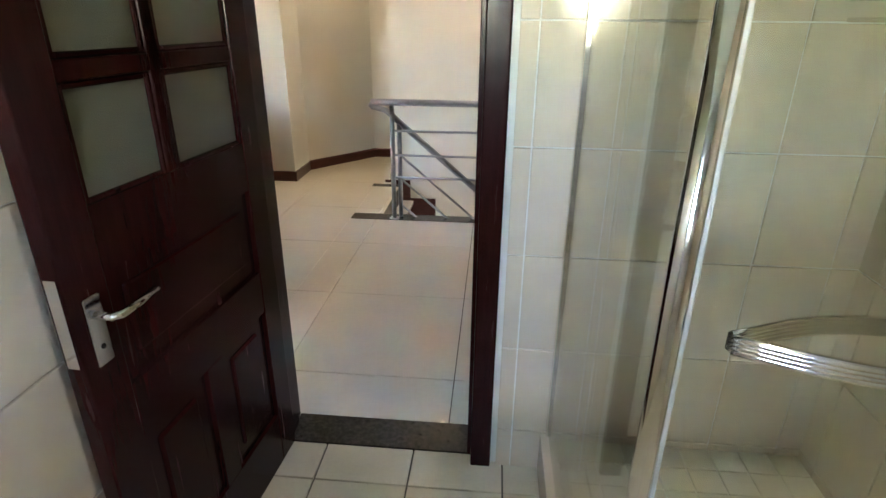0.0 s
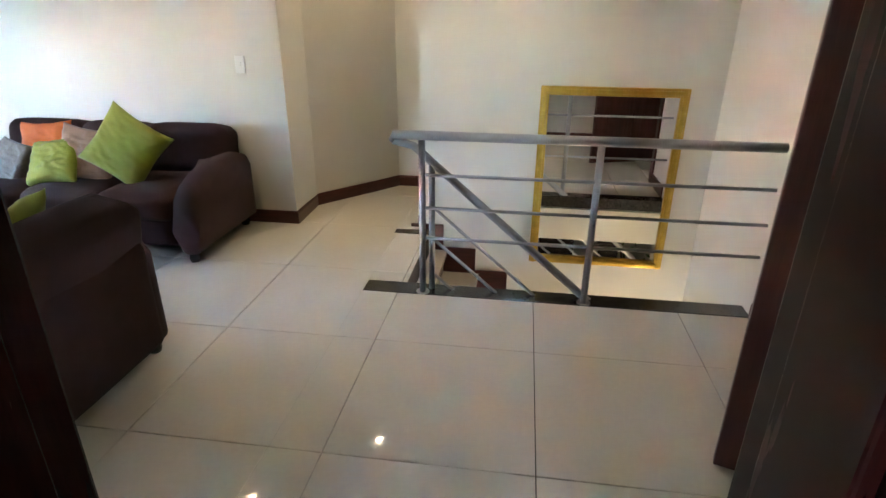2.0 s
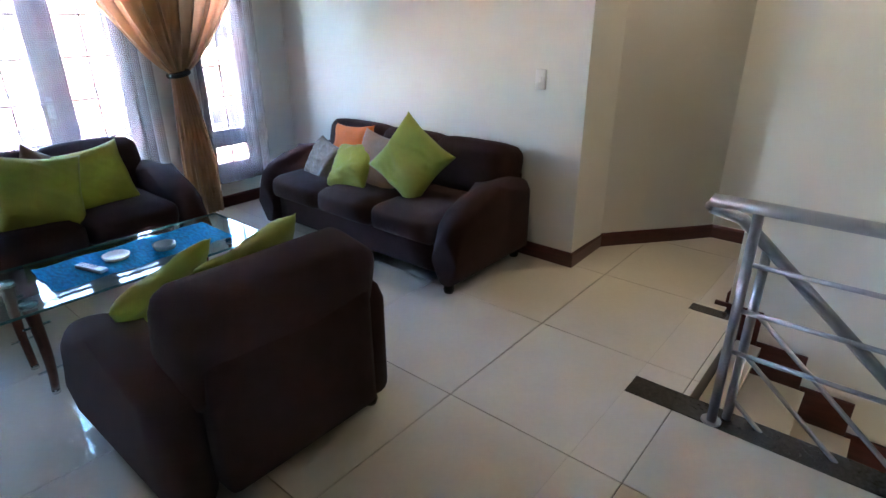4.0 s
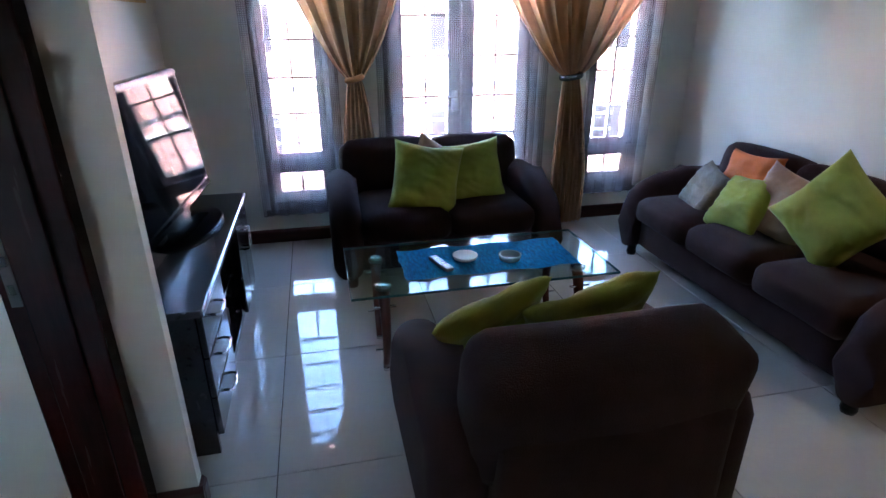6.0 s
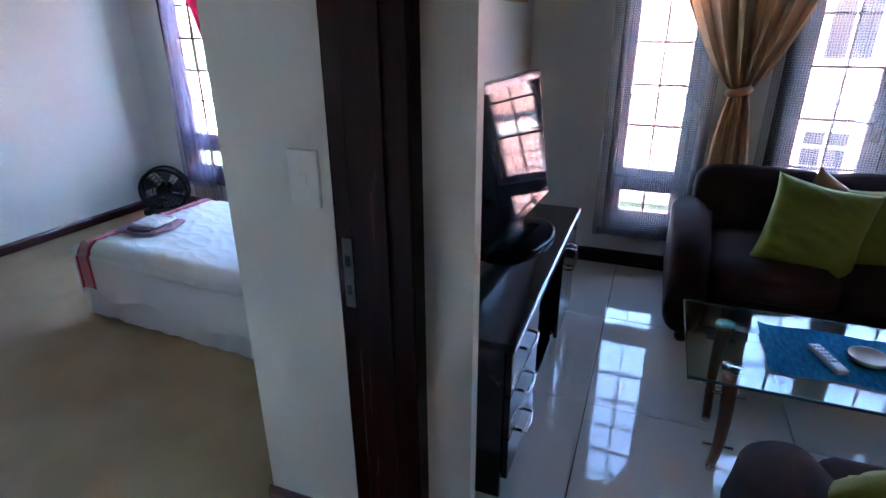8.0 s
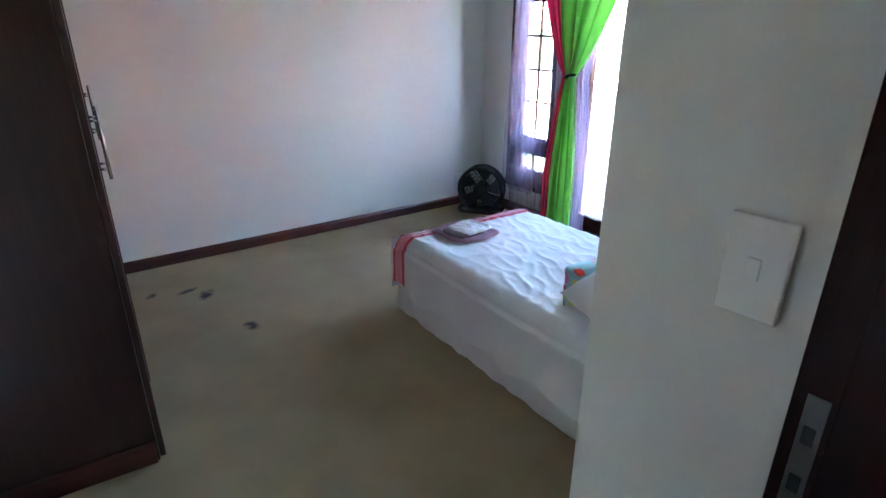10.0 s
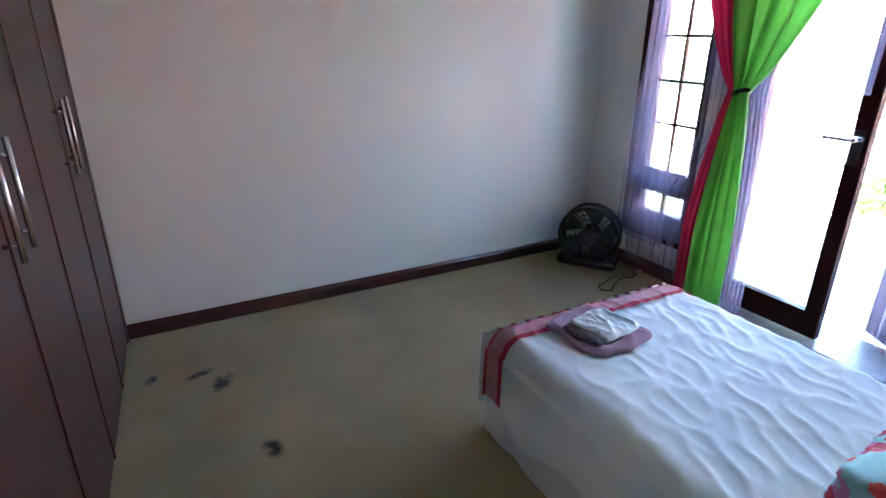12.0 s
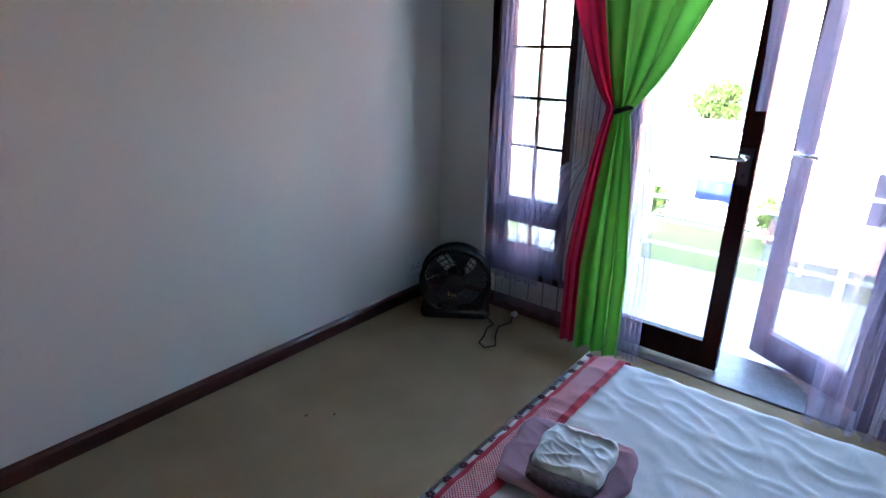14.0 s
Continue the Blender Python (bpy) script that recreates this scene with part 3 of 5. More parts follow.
# ---- windows and glazed doors ----
def glazed(th, y0, y1, z0, z1, st, cols, zs, x, t=0.045, rail_b=None):
    """Sash in the plane x: stiles, rails, bars and panes between the heights zs."""
    part("stile", box(x - t, y0, z0, x, y0 + st, z1, 0.004), M_MAHOG, th)
    part("stile", box(x - t, y1 - st, z0, x, y1, z1, 0.004), M_MAHOG, th)
    part("bottom_rail", box(x - t + 0.001, y0 + st, z0, x - 0.001, y1 - st, rail_b if rail_b else z0 + st, 0.003), M_MAHOG, th)
    part("top_rail", box(x - t + 0.001, y0 + st, z1 - st, x - 0.001, y1 - st, z1, 0.003), M_MAHOG, th)
    lo, hi = (rail_b if rail_b else z0 + st), z1 - st
    w = (y1 - y0 - 2 * st) / cols
    for z in zs:
        part("glazing_bar", box(x - t + 0.008, y0 + st, z - 0.008, x - 0.008, y1 - st, z + 0.008, 0.003, 1), M_MAHOG, th)
    for c in range(1, cols):
        part("glazing_bar", box(x - t + 0.010, y0 + st + c * w - 0.007, lo, x - 0.010, y0 + st + c * w + 0.007, hi, 0.003, 1), M_MAHOG, th)
    ed = [lo, *zs, hi]
    for c in range(cols):
        for a, b in zip(ed, ed[1:]):
            if b - a > 0.04:
                g = part("pane", box(x - t / 2 - 0.002, y0 + st + c * w, a, x - t / 2 + 0.002, y0 + st + (c + 1) * w, b), M_GLASS, th)
                g.visible_shadow = False


def window(name, y0, y1, z0, z1, label):
    th = thing(name, label, "window", None, "", "structure")
    x = XW - 0.05
    bm = bmesh.new()
    f = 0.045
    box(x - 0.09, y0, z0, x + 0.052, y0 + f, z1, 0.004, bm=bm)
    box(x - 0.09, y1 - f, z0, x + 0.052, y1, z1, 0.004, bm=bm)
    box(x - 0.09, y0 + f, z1 - f, x + 0.052, y1 - f, z1, 0.004, bm=bm)
    box(x - 0.09, y0 + f, z0, x + 0.052, y1 - f, z0 + f, 0.004, bm=bm)
    box(x - 0.09, y0 + f, 0.555, x + 0.05, y1 - f, 0.61, 0.004, bm=bm)
    part("window_frame", bm, M_MAHOG, th)
    part("window_sill", box(XW - 0.02, y0 - 0.03, z0 - 0.03, XW + 0.035, y1 + 0.03, z0 + 0.002, 0.004), M_MAHOG, th)
    glazed(th, y0 + f, y1 - f, z0 + f, 0.555, 0.045, 2, [], x, rail_b=z0 + 0.12)
    glazed(th, y0 + f, y1 - f, 0.61, z1 - f, 0.045, 2, [0.93, 1.175, 1.42, 1.665, 1.91], x)
    return th


window("window_1", *WIN_L, 0.25, HEAD, "tall narrow mahogany window with small panes")
window("window_2", *WIN_R, 0.25, HEAD, "tall narrow mahogany window with small panes")
ROOM = ASKEW
window("window_3", *BWIN, 0.27, HEAD, "tall narrow mahogany bedroom window behind violet voile")
ROOM = STRAIGHT


def french_frame(name, y0, y1, label, sill=None):
    th = thing(name, label, "door frame", None, "", "structure")
    x = XW - 0.05
    bm = box(x - 0.09, y0, 0, x + 0.053, y0 + 0.05, HEAD, 0.004)
    box(x - 0.09, y1 - 0.05, 0, x + 0.053, y1, HEAD, 0.004, bm=bm)
    box(x - 0.09, y0 + 0.05, HEAD - 0.05, x + 0.053, y1 - 0.05, HEAD, 0.004, bm=bm)
    part("frame", bm, M_MAHOG, th)
    part("sill", box(XW - WT - 0.05, y0 + 0.05, -0.1, XW + 0.03, y1 - 0.05, 0.012, 0.004), sill or M_PAVE, th, "worn door sill")
    return th


ff = french_frame("door_frame_lounge", *FRENCH, "mahogany frame of the lounge's glazed doors")
ym = sum(FRENCH) / 2
for k, (a, b) in enumerate(((FRENCH[0] + 0.05, ym), (ym, FRENCH[1] - 0.05))):
    th = thing("door_2", "closed mahogany glazed door with small panes", "door", None, "lounge glazed doors", "structure")
    glazed(th, a + 0.002, b - 0.002, 0.02, HEAD - 0.05, 0.095, 2, [0.74, 1.016, 1.30, 1.57, 1.85], XW - 0.05, rail_b=0.30)
    if k == 0:
        lever(th, (XW - 0.05, b - 0.05, 1.02), (1, 0, 0), (0, -1, 0))
ROOM = ASKEW
bf = french_frame("door_frame_balcony", *BDOOR, "mahogany frame of the bedroom's balcony doors", mat("sill_track", (0.15, 0.145, 0.15), 0.4, 0.2, var=0.3, scale=20))
th = thing("door_3", "closed mahogany balcony door with one tall pane", "door", None, "balcony doors", "structure")
ymid = (BDOOR[0] + BDOOR[1]) / 2
glazed(th, BDOOR[0] + 0.052, ymid + 0.02, 0.02, HEAD - 0.05, 0.075, 1, [], XW - 0.05, rail_b=0.15)
lever(th, (XW - 0.05, ymid - 0.02, 1.0), (1, 0, 0), (0, -1, 0))
SWUNG = pose(XW - 0.10, BDOOR[1] - 0.052, 0, 0, 0, -31)
leaf = thing("door_4", "mahogany balcony door swung open outwards", "door", SWUNG, "balcony doors", "structure")
glazed(leaf, -0.54, 0.0, 0.02, HEAD - 0.05, 0.075, 1, [], 0.0, rail_b=0.15)
lever(leaf, (0, -0.50, 1.0), (1, 0, 0), (0, 1, 0))
ROOM = STRAIGHT


# ---- curtains ----
def gathered(name, y_top, y_tie, y_bot, z_top, z_tie, z_bot, x, w_tie, folds, material, label, group, nu=90, nv=60, deep=0.05):
    """Curtain drawn in by a tie-back: wide above, narrow at the tie, looser below."""
    th = thing(name, label, "curtain", pose(x, y_tie, 0), group)

    def fn(u, v):
        z = z_top + (z_bot - z_top) * v
        if z > z_tie:
            k = (z - z_tie) / (z_top - z_tie)
            k2 = k ** 0.72
            a = (y_tie - w_tie) * (1 - k2) + y_top[0] * k2
            b = (y_tie + w_tie) * (1 - k2) + y_top[1] * k2
        else:
            k = (z_tie - z) / (z_tie - z_bot)
            k2 = min(1.0, k * 1.6) ** 0.7
            a = (y_tie - w_tie) * (1 - k2) + y_bot[0] * k2
            b = (y_tie + w_tie) * (1 - k2) + y_bot[1] * k2
        wv = math.sin(u * folds * 2 * math.pi + 0.7 * math.sin(v * 3 + u * 5))
        w2 = math.sin(u * folds * 4.6 * math.pi + v * 2.0)
        amp = deep * min(1.0, 0.35 + (b - a) * 0.9)
        y = a + (b - a) * u + 0.012 * w2 * min(1, (b - a) * 2)
        return Vector((wv * amp + 0.18 * amp * w2, y - y_tie, z))
    part("cloth", sheet(fn, nu, nv), material, th, "", True)
    return th


def tieback(th, w, z, material, label, r=0.022, reach=0.062):
    pts = [(reach * math.cos(a), (w + 0.012) * math.sin(a), z + 0.012 * math.sin(a)) for a in [2 * math.pi * k / 24 for k in range(24)]]
    part("tieback", tube(pts, r, 10, True), material, th, label, True)


XC = XW + 0.16
c1 = gathered("curtain", (1.83, 3.05), 2.474, (2.34, 2.62), 2.45, 1.18, 0.05, XC, 0.045, 6, M_COPPER, "copper satin curtain gathered by a knot", "copper lounge curtains")
tieback(c1, 0.035, 1.18, M_COPPER, "knotted copper satin band")
c2 = gathered("curtain", (3.10, 4.98), 4.035, (3.93, 4.22), 2.45, 1.16, 0.04, XC, 0.055, 8, M_COPPER, "copper satin curtain gathered by a dark tie-back", "copper lounge curtains")
tieback(c2, 0.055, 1.16, M_BLACK, "dark tie-back")


def net(name, y0, y1, z0, z1, x, folds, material, label, deep=0.012):
    th = thing(name, label, "net curtain", pose(x, (y0 + y1) / 2, z0), "", "")
    w = y1 - y0

    def fn(u, v):
        return Vector((deep * math.sin(u * folds * 6.283 + 1.2 * v) + 0.4 * deep * math.sin(u * folds * 15 + v * 3), (u - 0.5) * w, v * (z1 - z0)))
    part("cloth", sheet(fn, 80, 20), material, th, "", True)
    return th


net("net_curtain", WIN_L[0] - 0.05, WIN_L[1] + 0.06, 0.22, 2.4, XW + 0.055, 5, M_NET, "taupe woven net curtain over a tall window")
net("net_curtain", FRENCH[0] - 0.06, FRENCH[1] + 0.06, 0.22, 2.4, XW + 0.055, 9, M_NET, "taupe woven net curtain over glazed doors")
net("net_curtain", WIN_R[0] - 0.06, WIN_R[1] + 0.05, 0.22, 2.4, XW + 0.055, 5, M_NET, "taupe woven net curtain over a tall window")
rod = thing("curtain_rod", "dark metal curtain rod above the lounge windows", "curtain rod", pose(XC - 0.02, 3.3, 2.46))
part("rod", tube([(0, -1.7, 0), (0, 1.7, 0)], 0.014), M_BLACK, rod, "", True)
for yy in (-1.6, 0, 1.6):
    part("bracket", tube([(0, yy, 0), (-0.14, yy, 0)], 0.008), M_BLACK, rod)
ROOM = ASKEW
rod2 = thing("curtain_rod", "dark metal curtain rod above the balcony door", "curtain rod", pose(XC - 0.02, -0.8, 2.46))
part("rod", tube([(0, -1.15, 0), (0, 1.6, 0)], 0.014), M_BLACK, rod2, "", True)
for yy in (-1.0, 1.4):
    part("bracket", tube([(0, yy, 0), (-0.14, yy, 0)], 0.008), M_BLACK, rod2)
g1 = gathered("curtain", (-1.36, -0.49), -1.118, (-1.235, -1.01), 2.45, 1.175, 0.03, XC, 0.024, 3, M_GREEN, "bright green cotton curtain gathered by a tie-back", "bedroom curtains")
tieback(g1, 0.018, 1.175, M_BLACK, "dark beaded tie-back", 0.011, 0.04)
g2 = gathered("curtain", (-1.62, -1.36), -1.165, (-1.32, -1.23), 2.45, 1.175, 0.03, XC - 0.01, 0.02, 2, M_CERISE, "cerise cotton curtain edge gathered with the green one", "bedroom curtains", 30, 40, 0.03)


gathered("voile_curtain", (-1.80, -1.60), -1.75, (-1.88, -1.52), 2.42, 1.30, 0.22, XW + 0.06, 0.07, 5, M_VIOLET, "sheer violet voile over the narrow bedroom window", "violet voiles", 60, 50, 0.02)
gathered("voile_curtain", (-1.42, -1.20), -1.33, (-1.80, -1.30), 2.42, 0.9, 0.06, XW + 0.045, 0.07, 5, M_VIOLET, "sheer violet voile hanging to the floor", "violet voiles", 60, 50, 0.02)
gathered("voile_curtain", (-1.18, -0.82), -1.055, (-1.06, -0.93), 2.42, 1.16, 0.02, XC - 0.05, 0.045, 5, M_VIOLET, "sheer violet voile gathered beside the balcony door", "violet voiles", 60, 50, 0.03)
lv = thing("voile_curtain", "sheer violet voile drawn over the open balcony door", "curtain", SWUNG @ pose(0.05, -0.27, 0.02), "violet voiles")
part("cloth", sheet(lambda u, v: Vector((0.02 * math.sin(u * 21 + 2 * v) + 0.01 * math.sin(u * 47), (u - 0.5) * 0.58 * (1 - 0.25 * v) + 0.05 * v, v * 2.05)), 60, 24), M_VIOLET, lv, "", True)
gathered("voile_curtain", (-0.66, -0.50), -0.62, (-0.64, -0.60), 2.42, 1.55, 1.2, XC - 0.06, 0.03, 2, M_VIOLET, "sheer violet voile end caught on the door", "violet voiles", 30, 30, 0.02)
gathered("voile_curtain", (-0.30, 0.20), -0.06, (-0.26, 0.06), 2.42, 1.0, 0.02, XC - 0.08, 0.10, 5, M_VIOLET, "sheer violet voile blowing by the open balcony door", "violet voiles", 60, 50, 0.04)


ROOM = STRAIGHT

# ---- stairs, rail, mirror ----
setting("landing_edge", box(-1.106, 4.072, -0.10, XE, STAIR_Y0, 0.003, 0.003), M_GRANITE, "dark granite edging strip along the stairwell", "trim")
setting("landing_edge_far", box(-1.13, 5.03, -0.10, -0.94, 5.115, 0.003, 0.003), M_GRANITE, "dark granite edging strip at the stair head", "trim")
stairs = thing("staircase", "tiled staircase going down with dark red risers and stepped skirting", "stairs", None, "", "structure")
RISE, GO = 0.185, 0.255
for k in range(9):
    x0 = -1.03 + GO * k
    z = -RISE * (k + 1)
    part("tread", box(x0 + 0.002, STAIR_Y0, z - 0.04, x0 + GO + 0.03, YM, z, 0.004), M_TILE, stairs)
    part("riser", box(x0 - 0.012, STAIR_Y0, z + 0.001, x0 + 0.0, YM, z + RISE - 0.041 if k else -0.013), M_TILE, stairs)
    bm = box(x0 + 0.0, YM - 0.018, z, x0 + GO, YM - 0.002, z + 0.21, 0.002)
    part("stepped_skirting", bm, M_SKIRT, stairs)


def railing():
    th = thing("stair_railing", "grey painted steel balustrade with round top rail", "railing", pose(0, 4.10, 0))
    z = 0.935
    part("top_rail", tube([(-0.905, 0.02, z - 0.03), (-0.90, 0, z), (1.07, 0, z)], 0.025, 14), M_STEEL, th, "", True)
    for x in (-0.745, 0.19):
        p = part("post", cyl((x, 0, 0.0), (x, 0, z - 0.02), 0.019), M_STEEL, th, "", True)
        part("foot_plate", cyl((x, 0, 0.0035), (x, 0, 0.01), 0.04), M_STEEL, p)
    for h in (0.35, 0.53, 0.72):
        part("bar", cyl((-0.745, 0, h), (1.07, 0, h), 0.0095, n=12), M_STEEL, th, "", True)
    th2 = thing("stair_handrail", "grey painted steel handrail sloping down the stairs", "railing", pose(0, 4.16, 0))
    s = 0.857
    part("handrail", tube([(-0.905, -0.04, 0.90), (-0.80, 0, 0.864), (0.20, 0, 0.864 - 1.0 * s), (1.0, 0, 0.864 - 1.8 * s)], 0.023, 14), M_STEEL, th2, "", True)
    part("post", cyl((-0.70, 0, -0.10), (-0.70, 0, 0.77), 0.018), M_STEEL, th2, "", True)
    for h in (0.257, 0.449, 0.67):
        part("bar", cyl((-0.70, 0, 0.778 - h), (0.8, 0, 0.778 - h - 1.5 * s), 0.0095, n=12), M_STEEL, th2, "", True)


railing()


def gilt_mirror():
    x0, x1, z0, z1 = -0.105, 0.875, -0.225, 1.085
    th = thing("wall_mirror_gilt", "large rectangular mirror in a gilt frame", "mirror", pose((x0 + x1) / 2, YM - 0.004, z0))
    w, h, f = x1 - x0, z1 - z0, 0.06
    part("mirror_glass", box(-w / 2 + f - 0.005, -0.016, f - 0.005, w / 2 - f + 0.005, -0.008, h - f + 0.005), M_MIRROR, th, "clear mirror glass")
    for xa, za, xb, zb in ((-w / 2, 0, -w / 2 + f, h), (w / 2 - f, 0, w / 2, h), (-w / 2 + f, 0, w / 2 - f, f), (-w / 2 + f, h - f, w / 2 - f, h)):
        bm = box(xa, -0.034, za, xb, 0.0, zb, 0.006)
        lo = 0.016
        if xb - xa < zb - za:
            box(xa + lo, -0.042, za, xb - lo, -0.030, zb, 0.005, bm=bm)
        else:
            box(xa - 0.03, -0.042, za + lo, xb + 0.03, -0.030, zb - lo, 0.005, bm=bm)
        part("frame_side", bm, M_GOLD, th)


gilt_mirror()


# ---- lounge furniture ----
def sofa(name, w, seats, label, m, sub=1):
    """Upholstered seat with rounded arms; front towards -y."""
    th = thing(name, label, "armchair" if seats == 1 else "sofa", m, "brown lounge suite")
    aw, D = 0.19, 0.43
    part("base", soft(-w / 2 + aw - 0.02, -D + 0.06, 0.09, w / 2 - aw + 0.02, D - 0.04, 0.30, 0.03, 0.0, 0.003), M_SOFA, th, "", True)
    part("back_frame", soft(-w / 2 + (0.165 if seats == 1 else 0.11), 0.24, 0.10, w / 2 - (0.165 if seats == 1 else 0.11), D + (0.05 if seats == 1 else 0), 0.615 if seats == 1 else 0.61, 0.03, 0.004, 0.003, 11), M_SOFA, th, "", True)
    for s in (-1, 1):
        prof = [(D - 0.02, 0.07), (D - 0.02, 0.50), (D - 0.06, 0.565), (0.25, 0.60), (0.0, 0.60), (-0.2, 0.575), (-D + 0.1, 0.52), (-D + 0.02, 0.45), (-D - 0.01, 0.36), (-D, 0.22), (-D + 0.01, 0.07)]
        bm = bmesh.new()
        x0 = s * (w / 2 - aw) if s > 0 else -w / 2
        a = [bm.verts.new((x0, y, z)) for y, z in prof]
        b = [bm.verts.new((x0 + aw, y, z)) for y, z in prof]
        bm.faces.new(a)
        bm.faces.new(b[::-1])
        for k in range(len(prof)):
            bm.faces.new((a[k], b[k], b[(k + 1) % len(prof)], a[(k + 1) % len(prof)]))
        rim = [e for e in bm.edges if abs(e.verts[0].co.x - e.verts[1].co.x) < 1e-6]
        bmesh.ops.bevel(bm, geom=rim, offset=0.085, segments=6, profile=0.5, affect="EDGES", clamp_overlap=True)
        part("armrest", bm, M_SOFA, th, "", True)
    cw = (w - 2 * aw) / seats
    for k in range(seats):
        a = -w / 2 + aw + k * cw
        part("seat_cushion", soft(a + 0.004, -D - 0.01, 0.285, a + cw - 0.004, 0.22, 0.455, 0.06, 0.02, 0.005, seed=k), M_SOFA, th, "", True)
        bk = soft(a - (0.07 if k == 0 else -0.004), -0.13, 0.0, a + cw + (0.07 if k == seats - 1 else -0.004), 0.13, 0.395 if seats == 1 else 0.355, 0.065, 0.02, 0.007, 8, seed=k + 3)
        bmesh.ops.transform(bk, matrix=pose(0, 0.285, 0.415, -12), verts=bk.verts)
        part("back_cushion", bk, M_SOFA, th, "", True)
    for sx in (-1, 1):
        for y in (-D + 0.07, D - 0.07):
            f = lathe([(0.0, 0.0), (0.028, 0.0), (0.034, 0.02), (0.030, 0.05), (0.036, 0.075), (0.036, 0.10)], 16)
            bmesh.ops.transform(f, matrix=pose(sx * (w / 2 - 0.11), y, 0), verts=f.verts)
            part("foot", f, M_BLACK, th, "turned black foot", True)
    return th


sofa("armchair", 0.99, 1, "dark brown corduroy armchair seen beside the glass table", pose(-2.29, 2.90, 0, 0, 0, -90))
sofa("loveseat", 1.47, 2, "dark brown corduroy two-seat sofa below the windows", pose(-4.36, 2.965, 0, 0, 0, 90))
sofa("three_seat_sofa", 1.98, 3, "dark brown corduroy three-seat sofa along the white wall", pose(-3.203, 4.67, 0))


def scatter(label, material, w, m, t=0.14, seed=0.0):
    th = thing("scatter_cushion", label, "cushion", m, "scatter cushions")
    part("cover", pillow(w, w, t, seed=seed), material, th, "", True)
    return th


scatter("lime green velvet scatter cushion on the two-seat sofa", M_LIME, 0.45, pose(-4.17, 2.845, 0.615, -20, 10, 86), seed=1)
scatter("lime green velvet scatter cushion on the two-seat sofa", M_LIME, 0.41, pose(-4.27, 3.18, 0.615, -16, -6, 94), seed=2)
scatter("tan satin scatter cushion between green ones", M_TAN, 0.40, pose(-4.29, 2.93, 0.615, -14, 30, 92), 0.10, seed=3)
scatter("large lime green scatter cushion standing on its corner", M_LIME, 0.45, pose(-2.85, 4.56, 0.685, -20, 34, 4), seed=4)
scatter("lime green scatter cushion slumped on the sofa", M_LIME, 0.36, pose(-3.38, 4.52, 0.575, -40, -8, 6), seed=5)
scatter("orange cotton scatter cushion leaning on the sofa back", M_ORANGE, 0.40, pose(-3.57, 4.68, 0.625, -22, -4, 2), 0.11, seed=6)
scatter("silvery sequinned scatter cushion on the sofa", M_SEQUIN, 0.32, pose(-3.72, 4.53, 0.555, -30, 10, -12), 0.11, seed=7)
scatter("tan satin scatter cushion behind the green one", M_TAN, 0.40, pose(-3.19, 4.60, 0.61, -20, 10, 4), 0.11, seed=8)
scatter("lime green velvet scatter cushion in the armchair", M_LIME, 0.43, pose(-2.44, 2.73, 0.575, -40, 18, -84), 0.10, seed=9)
scatter("dull green scatter cushion in the armchair", M_LIME, 0.45, pose(-2.33, 3.03, 0.605, -34, 14, -94), 0.10, seed=10)


def coffee_table():
    th = thing("coffee_table", "rectangular glass coffee table on curved cherry-wood legs", "table", pose(-3.215, 2.90, 0))
    lx, ly = 0.285, 0.62
    part("glass_top", box(-lx, -ly, 0.456, lx, ly, 0.468, 0.003), M_TABLEGLASS, th, "clear greenish glass top")
    edge = mat("glass_edge", (0.04, 0.11, 0.115), 0.15, var=0.1)
    for a, b, c, d in ((-lx - 0.001, -ly, -lx + 0.002, ly), (lx - 0.002, -ly, lx + 0.001, ly), (-lx, -ly - 0.001, lx, -ly + 0.002), (-lx, ly - 0.002, lx, ly + 0.001)):
        part("glass_edge", box(a, b, 0.4565, c, d, 0.4675), edge, th, "green polished glass edge")
    for sx in (-1, 1):
        for sy in (-1, 1):
            pts = []
            for k in range(13):
                v = k / 12
                off = 0.045 * math.sin(v * math.pi * 1.15) - 0.02 * v
                pts.append(Vector((sx * (0.195 + off - 0.05 * (1 - v)), sy * 0.47, 0.02 + v * 0.418)))
            bm = bmesh.new()
            rings = []
            for i, p in enumerate(pts):
                r = 0.017 + 0.011 * (i / 12) ** 1.5
                rings.append([bm.verts.new(p + Vector((r * math.cos(a), r * math.sin(a), 0))) for a in [6.2832 * q / 14 for q in range(14)]])
            for a, b in zip(rings, rings[1:]):
                for q in range(14):
                    bm.faces.new((a[q], a[(q + 1) % 14], b[(q + 1) % 14], b[q]))
            bm.faces.new(rings[0][::-1])
            bm.faces.new(rings[-1])
            lg = part("leg", bm, M_CHERRY, th, "", True)
            part("foot", cyl((pts[0].x, pts[0].y, 0), (pts[0].x, pts[0].y, 0.022), 0.017), M_CHROME, lg, "chrome foot", True)
            part("pad", cyl((pts[-1].x, pts[-1].y, 0.437), (pts[-1].x, pts[-1].y, 0.4555), 0.036, n=24), M_CHROME, lg, "chrome disc under the glass", True)
            for zz in (0.14, 0.36):
                x = pts[int(zz / 0.455 * 12)].x
                part("pin", cyl((x, pts[0].y - 0.05, zz), (x, pts[0].y + 0.05, zz), 0.006, n=10), M_CHROME, lg)


